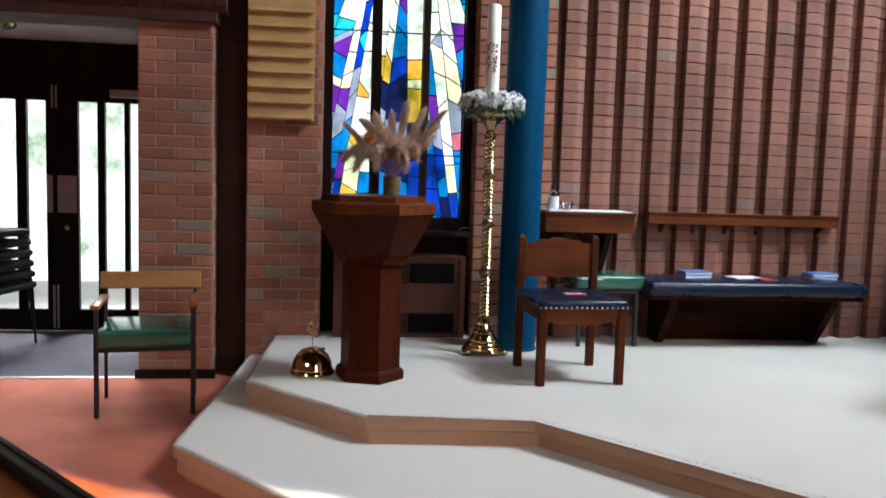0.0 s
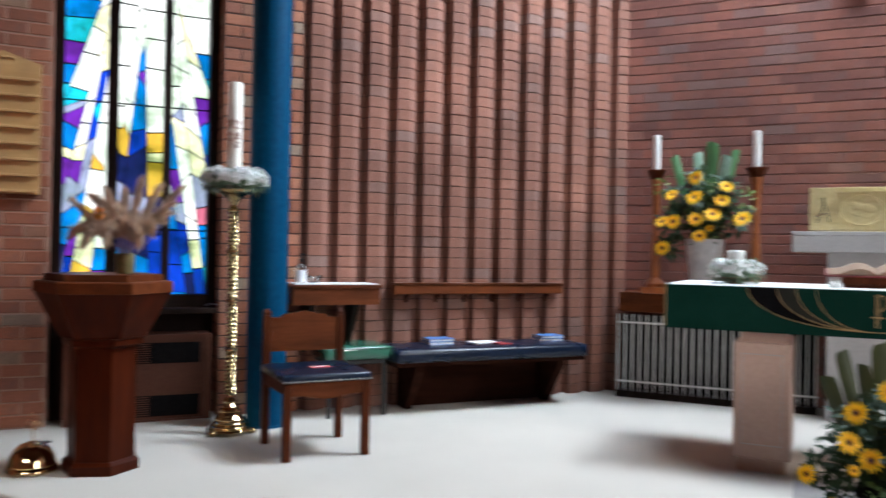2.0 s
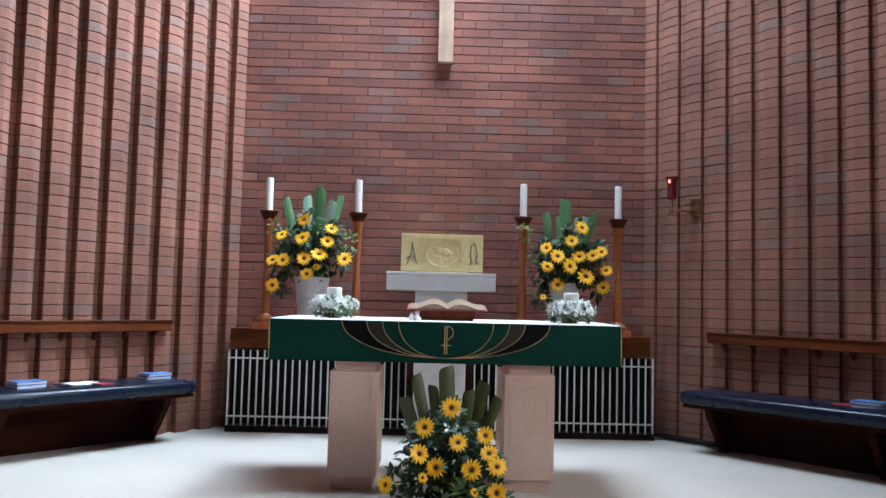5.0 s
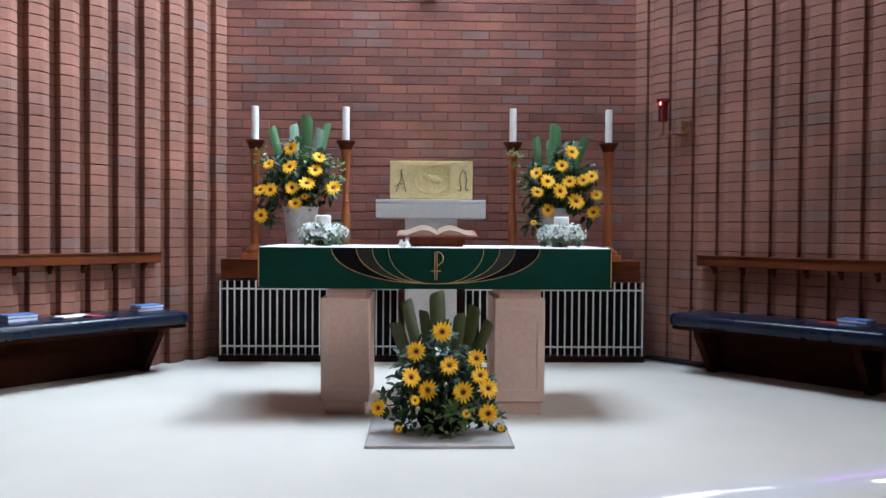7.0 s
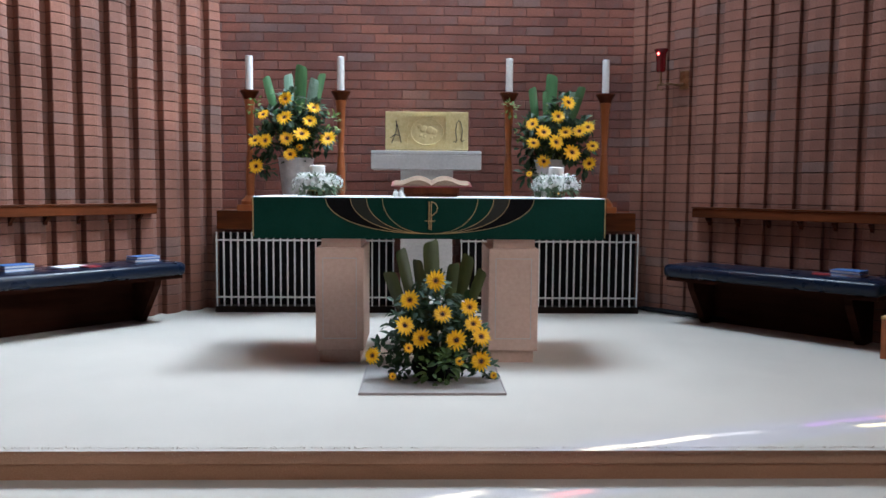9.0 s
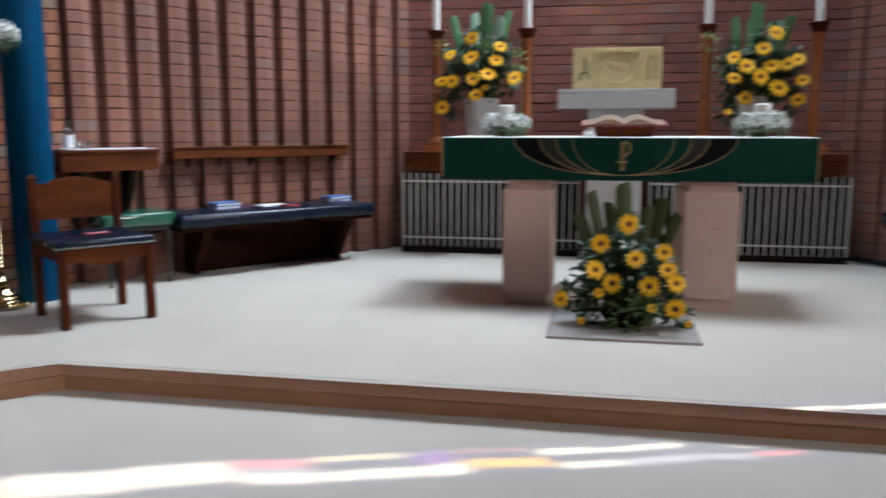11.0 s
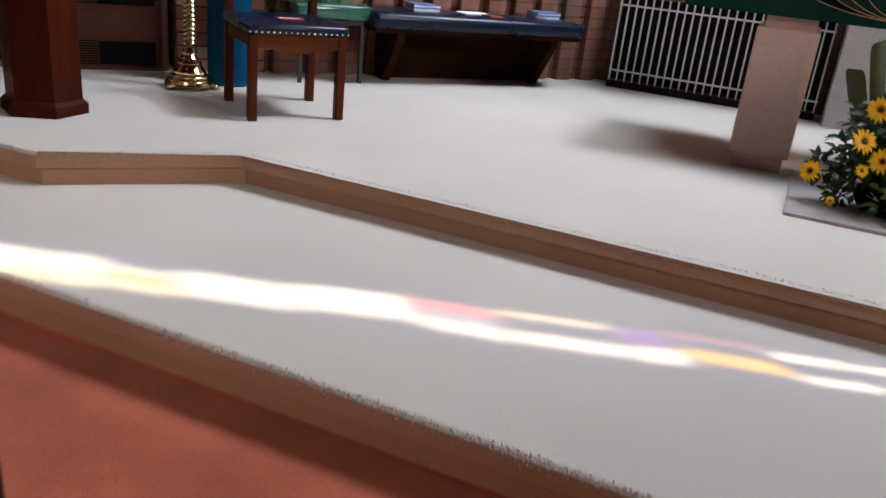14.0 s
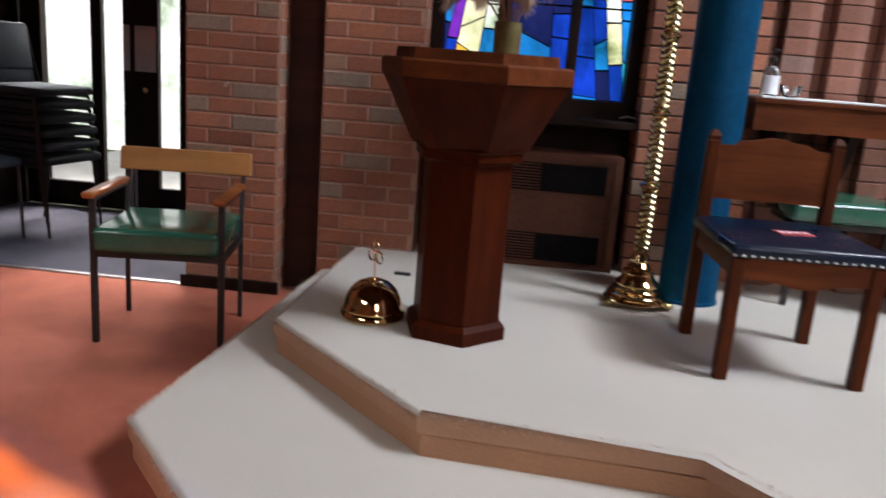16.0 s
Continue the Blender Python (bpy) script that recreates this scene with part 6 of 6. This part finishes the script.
def shelf_arrangement(x, heads, straps, seed, label):
    """Sunflowers and strap leaves in a tapered vase on the shelf."""
    a = thing("flower_arrangement", pose(x, 1.66, 0.81), label, "flowers", "altar flowers")
    part("vase", lathe([(0.0, 0.0), (0.085, 0.0), (0.09, 0.01), (0.135, 0.4), (0.138, 0.41), (0.128, 0.41), (0.085, 0.02), (0.0, 0.018)], 28), surface("pale_grey_vase", (0.42, 0.4, 0.4), (0.56, 0.54, 0.53), 0.45, grain=30, wear=6, bump=0.05), a, "pale grey tapered vase", smooth=True)
    rng = random.Random(seed)
    spots = [((u * 0.9, -0.06 + rng.uniform(-0.03, 0.03), w), 0.075) for u, w, _ in heads]
    for (u, w, r), (c, _) in zip(heads, spots):
        sunflower(a, u, c[1] - 0.1 - rng.uniform(0, 0.05), w, r * 1.1, rng.uniform(-28, 28), rng.uniform(14, 46))
    stems(a, (0, 0, 0.35), [(c[0], c[1] - 0.08, c[2]) for c, _ in spots])
    for bx, tx, tz, w, kind in straps:
        strap_leaf(a, (bx, 0.03 + rng.uniform(-0.02, 0.03), 0.42), (tx, 0.05, tz), w * 1.18, LEAF_PALE if kind else LEAF_MID, rng.uniform(-0.5, 0.5))
    foliage(a, spots + [((0, 0, 0.5), 0.16), ((-0.15, 0, 0.55), 0.14), ((0.16, 0, 0.55), 0.14), ((-0.08, 0, 0.66), 0.09), ((0.1, 0, 0.65), 0.1)], LEAF_GREEN, seed, 44)
    foliage(a, [((0.27, -0.02, 0.68), 0.09), ((-0.3, -0.02, 0.8), 0.07), ((0.05, -0.1, 0.47), 0.1), ((-0.2, -0.03, 0.62), 0.08), ((0.2, -0.03, 0.6), 0.08), ((0.02, -0.06, 0.76), 0.08)], LEAF_LIME, seed + 1, 22, "variegated_foliage", (0.025, 0.045))
    return a


shelf_arrangement(-1.015, [(-0.045, 0.84, 0.055), (-0.05, 0.7, 0.06), (-0.205, 0.72, 0.048), (0.155, 0.78, 0.052), (0.13, 0.68, 0.055), (-0.045, 0.55, 0.055), (0.075, 0.58, 0.065), (0.265, 0.55, 0.062), (-0.275, 0.53, 0.055), (-0.195, 0.53, 0.055), (-0.015, 0.43, 0.055), (-0.27, 0.34, 0.055), (0.05, 0.485, 0.03)],
                  [(-0.07, -0.235, 1.03, 0.055, 0), (-0.03, -0.065, 1.05, 0.06, 1), (0.0, 0.04, 1.12, 0.08, 0), (0.04, 0.14, 1.02, 0.075, 1), (0.06, 0.2, 1.06, 0.05, 0)], 41, "sunflowers and tall strap leaves in a pale vase")
shelf_arrangement(0.93, [(0.110, 0.83, 0.06), (0.042, 0.73, 0.054), (-0.154, 0.67, 0.05), (-0.069, 0.61, 0.062), (0.097, 0.61, 0.06), (0.199, 0.62, 0.052), (0.263, 0.65, 0.052), (-0.141, 0.53, 0.055), (0.020, 0.535, 0.062), (0.144, 0.46, 0.07), (0.301, 0.51, 0.05), (-0.056, 0.395, 0.055), (0.284, 0.38, 0.052), (-0.171, 0.3, 0.025)],
                  [(-0.06, -0.125, 0.97, 0.055, 0), (0.0, 0.03, 1.07, 0.075, 0), (-0.01, -0.02, 0.95, 0.05, 0), (0.05, 0.185, 0.94, 0.09, 1), (0.08, 0.265, 0.98, 0.07, 0)], 47, "sunflowers and strap leaves in a pale vase")


def floor_arrangement():
    a = thing("floor_flowers", pose(0.03, -0.4, 0.012), "low spread of sunflowers with olive strap leaves on the mat", "flowers")
    part("bowl", lathe([(0.0, 0.0), (0.1, 0.0), (0.13, 0.05), (0.125, 0.09), (0.0, 0.085)], 24), BLACK, a, "black plastic bowl", smooth=True)
    heads = [(-0.005, 0.525, 0.056), (-0.135, 0.43, 0.054), (0.03, 0.36, 0.053), (0.165, 0.395, 0.05), (0.185, 0.31, 0.05), (-0.16, 0.3, 0.056), (-0.075, 0.235, 0.055), (0.1, 0.23, 0.058), (0.225, 0.245, 0.056), (0.225, 0.125, 0.056), (-0.32, 0.15, 0.048), (-0.14, 0.19, 0.03), (0.115, 0.125, 0.026), (-0.22, 0.045, 0.022), (0.29, 0.05, 0.02)]
    rng = random.Random(51)
    spots = [((u * 0.88, -0.04, w * 0.95), 0.055) for u, w, _ in heads]
    for u, w, r in heads:
        sunflower(a, u, -0.13 - 0.1 * (0.5 - w) - rng.uniform(0, 0.03), w, r, rng.uniform(-25, 25) + (-50 if u < -0.3 else 0), rng.uniform(0, 38))
    stems(a, (0, 0, 0.08), [(c[0], c[1] - 0.05, c[2]) for c, _ in spots])
    for bx, tx, tz, w in ((-0.09, -0.25, 0.545, 0.072), (-0.06, -0.19, 0.665, 0.066), (-0.03, -0.1, 0.61, 0.056), (0.0, -0.03, 0.71, 0.088), (0.04, 0.095, 0.59, 0.064), (0.06, 0.175, 0.635, 0.07), (0.08, 0.25, 0.555, 0.056)):
        strap_leaf(a, (bx, 0.06, 0.1), (tx, 0.09, tz), w, LEAF_OLIVE, rng.uniform(-0.4, 0.4))
    foliage(a, spots + [((u, -0.02, w), 0.1) for u, w in ((-0.16, 0.12), (0.0, 0.12), (0.16, 0.12), (-0.1, 0.2), (0.1, 0.3), (-0.17, 0.27), (0.0, 0.08), (-0.14, 0.34), (-0.17, 0.2), (0.0, 0.4))], LEAF_GREEN, 52, 36, size=(0.03, 0.065))
    foliage(a, [((0.0, -0.08, 0.28), 0.12), ((-0.06, -0.06, 0.4), 0.08)], surface("blue_green_leaf", (0.03, 0.075, 0.06), (0.07, 0.13, 0.1), 0.55, grain=24, wear=8, bump=0.2), 53, 26, "blue_green_foliage", (0.035, 0.05))
    foliage(a, [((0.02, -0.1, 0.31), 0.09), ((0.17, -0.05, 0.37), 0.05), ((-0.01, -0.1, 0.42), 0.05)], PETAL_WHITE, 54, 5, "white_filler", (0.02, 0.03))
    foliage(a, [((0.0, -0.16, 0.06), 0.12), ((0.06, -0.16, 0.12), 0.07)], surface("fresh_green_fern", (0.05, 0.1, 0.02), (0.1, 0.17, 0.04), 0.6, grain=24, wear=8, bump=0.2), 55, 50, "fern", (0.03, 0.06))


floor_arrangement()


# ---- crucifix, sanctuary lamp ----
def crucifix():
    c = thing("crucifix", M_END @ pose(-0.015, -0.02, 3.06), "pale wooden crucifix with a plain carved figure", "crucifix")
    part("upright", box(-0.063, 0.063, -0.06, 0.008, 0.0, 1.95, 0.004), WOOD_CROSS, c)
    part("crossbeam", box(-0.6, 0.6, -0.058, 0.006, 1.35, 1.475, 0.004), WOOD_CROSS, c)
    f = lathe([(0.0, 0.62), (0.03, 0.63), (0.045, 0.72), (0.055, 0.9), (0.075, 1.05), (0.06, 1.15), (0.085, 1.32), (0.06, 1.4), (0.03, 1.43), (0.055, 1.48), (0.055, 1.54), (0.0, 1.59)], 14)
    bmesh.ops.transform(f, matrix=Matrix.Translation((0, -0.115, 0)) @ Matrix.Diagonal((1, 0.6, 1, 1)), verts=f.verts)
    for sx in (-1, 1):
        tube([(sx * 0.07, -0.11, 1.36), (sx * 0.5, -0.085, 1.45)], 0.026, 8, bm=f)
    st = part("carved_figure", f, WOOD_CROSS, m=M_END @ pose(-0.015, -0.02, 3.06), smooth=True)
    tagged(st, "plain carved wooden figure fixed on the cross", "statue")


def sanctuary_lamp():
    l = thing("sanctuary_lamp", M_RIGHT @ pose(0.0, 0, 1.85), "red glass sanctuary lamp on a brass wall bracket", "lamp")
    part("plate", box(-0.04, 0.04, -0.012, 0.0, -0.07, 0.075, 0.004), BRONZE, l)
    part("arm", tube([(0.0, -0.01, -0.03), (-0.02, -0.07, -0.04), (-0.07, -0.13, -0.03), (-0.12, -0.15, -0.045), (-0.12, -0.15, 0.06)], 0.009, 8), BRONZE, l, smooth=True)
    part("scroll", tube([(-0.12 + 0.028 * math.cos(k * 0.6), -0.15, -0.05 + 0.028 * math.sin(k * 0.6)) for k in range(10)], 0.006, 6), BRONZE, l, smooth=True)
    red = surface("ruby_glass", (0.1, 0.002, 0.006), (0.2, 0.006, 0.012), 0.12, grain=20, bump=0)
    part("cup", lathe([(0.0, 0.06), (0.028, 0.06), (0.036, 0.075), (0.038, 0.2), (0.056, 0.235), (0.052, 0.235), (0.034, 0.2), (0.0, 0.2)], 24), red, l, "ruby red glass cup", m=pose(-0.12, -0.15, 0), smooth=True)
    m, t, b = nodes_of("candle_glow")
    b.inputs["Emission Color"].default_value, b.inputs["Emission Strength"].default_value = (1.0, 0.06, 0.05, 1), 6.0
    b.inputs["Base Color"].default_value = (0.4, 0.01, 0.01, 1)
    part("flame", lathe([(0.0, 0.185), (0.009, 0.195), (0.006, 0.208), (0.0, 0.218)], 10), m, l, "small red glow", m=pose(-0.12, -0.19, -0.0))


crucifix()
sanctuary_lamp()


# ---- front pew desk ----
def pew_desk():
    p = thing("pew_desk", pose(-1.06, -3.66, NAVE), "dark wooden front pew desk with a narrow book ledge", "pew")
    h = 0.645
    part("top_rail", box(-3.6, -0.045, -0.045, 0.0, h - 0.05, h, 0.008, segments=3), WOOD_BLACK, p)
    part("ledge", box(-3.6, -0.045, -0.145, -0.046, h - 0.042, h - 0.026, 0.003), WOOD_LEDGE, p)
    part("rail_bead", box(-3.6, -0.045, -0.012, 0.006, h - 0.006, h + 0.004, 0.003), WOOD_BLACK, p)
    part("ledge_lip", box(-3.6, -0.045, -0.156, -0.1455, h - 0.04, h - 0.018, 0.003), WOOD_FONT, p)
    part("end_panel", box(-0.045, 0.0, -0.17, 0.03, 0.0, h + 0.006, 0.008, segments=3), WOOD_PEW, p)
    part("end_panel_far", box(-3.645, -3.6, -0.17, 0.03, 0.0, h + 0.006, 0.008), WOOD_DARK, p)
    for x in (-0.14, -1.3, -2.5):
        bm = bmesh.new()
        f = bm.faces.new([bm.verts.new((x, y, z)) for y, z in ((-0.046, h - 0.043), (-0.14, h - 0.043), (-0.12, h - 0.09), (-0.046, h - 0.2))])
        geo = bmesh.ops.extrude_face_region(bm, geom=[f])
        bmesh.ops.translate(bm, verts=[v for v in geo["geom"] if isinstance(v, bmesh.types.BMVert)], vec=(0.03, 0, 0))
        bmesh.ops.recalc_face_normals(bm, faces=bm.faces)
        part("ledge_bracket", bm, WOOD_FONT, p)

    def sheet(m, seed, lines):
        rng, bm = random.Random(seed), bmesh.new()
        grid = [[bm.verts.new((-0.118 + 0.236 * a / 12, -0.036 + 0.072 * b / 6, 0.001 + (0.0 if 0 < a < 12 and 0 < b < 6 else rng.uniform(0.0, 0.003)) + 0.001 * math.sin(a * 0.9 + b))) for a in range(13)] for b in range(7)]
        for u, v in zip(grid, grid[1:]):
            for a in range(12):
                bm.faces.new((u[a], u[a + 1], v[a + 1], v[a]))
        geo = bmesh.ops.extrude_face_region(bm, geom=bm.faces[:])
        bmesh.ops.translate(bm, verts=[v for v in geo["geom"] if isinstance(v, bmesh.types.BMVert)], vec=(0, 0, 0.0008))
        bmesh.ops.recalc_face_normals(bm, faces=bm.faces)
        s = part("notice_sheet", bm, PAPER, m=m, smooth=True)
        tagged(s, "white printed notice sheet curling on the pew ledge", "paper")
        for k in range(lines):
            y = -0.022 + 0.0046 * k
            part("text_line", box(-0.08, rng.uniform(0.0, 0.078), y, y + 0.0009, 0.0032, 0.0036), INK, s)

    sheet(pose(-1.265, -3.741, NAVE + 0.6195, 2, 0, 2), 8, 10)
    sheet(pose(-1.95, -3.741, NAVE + 0.6195, 2, 0, 3), 9, 0)


pew_desk()


# ---- brick pieces of the walls ----
def lay_all():
    for parent, m, x0, x1, z0, z1, material, zone, length, course, proud, joint, shift, upright in BRICKWORK:
        local = parent.matrix_basis.inverted() @ m
        rest, row, z, rng = [], 0, z0, random.Random(int(abs(x0) * 100) + int(z1 * 10))
        while z + course - joint <= z1 + 1e-6:
            off = (row % 2) * 0.5 + shift
            x = x0 - (off % 1) * length
            while x < x1 - 1e-4:
                a, b = max(x, x0), min(x + length, x1)
                if b - a > 0.03:
                    me = brick_mesh(b - a - upright, round(course - joint, 4), proud, upright > 0.002)
                    place = local @ pose(a + upright / 2, rng.uniform(0.0, 0.3 * proud), z + rng.uniform(-0.001, 0.001), 0, 0, rng.uniform(-0.4, 0.4))
                    if zone[0] <= z < zone[1]:
                        if not me.materials:
                            me.materials.append(material)
                        ob = new("brick", me)
                        ob.parent, ob.matrix_basis = parent, place
                        ob.material_slots[0].link = "OBJECT"
                        ob.material_slots[0].material = material
                    else:
                        rest.append((me, place))
                x += length
            z += course
            row += 1
        if rest:
            joined("brickwork", rest, material, parent)


def lay_ribs(wall, starts, flip, zone):
    course, height, rest, rng = 0.075, 0.0695, [], random.Random(5 + flip)
    bm = bmesh.new()
    line = rib_outline(flip)
    rows = []
    for z, back in ((0.0, 0.002), (0.002, 0.0), (height - 0.0025, 0.0), (height, 0.0025)):
        rows.append([bm.verts.new((a, b + back, z)) for a, b in line] + [bm.verts.new((line[-1][0], 0.155, z)), bm.verts.new((line[0][0], 0.155, z))])
    n = len(rows[0])
    for lower, upper in zip(rows, rows[1:]):
        for k in range(n):
            j = (k + 1) % n
            bm.faces.new((lower[k], lower[j], upper[j], upper[k]))
    bm.faces.new(rows[0][::-1])
    bm.faces.new(rows[-1])
    bmesh.ops.recalc_face_normals(bm, faces=bm.faces)
    me = bpy.data.meshes.new("brick")
    bm.to_mesh(me)
    bm.free()
    me.materials.append(BRICK_RIB)
    for x in starts:
        for row in range(int((TOP + 0.05) / course)):
            z = row * course + 0.002
            if zone[0] <= z < zone[1]:
                ob = new("brick", me)
                ob.parent, ob.matrix_basis = wall, pose(x, rng.uniform(-0.002, 0.002), z)
            else:
                rest.append((me, pose(x, rng.uniform(-0.002, 0.002), z)))
    joined("brickwork", rest, BRICK_RIB, wall)


lay_all()
lay_ribs(wall_left, LEFT_RIBS, False, (0.6, 2.3))
lay_ribs(wall_right, RIGHT_RIBS, True, (0.6, 2.3))
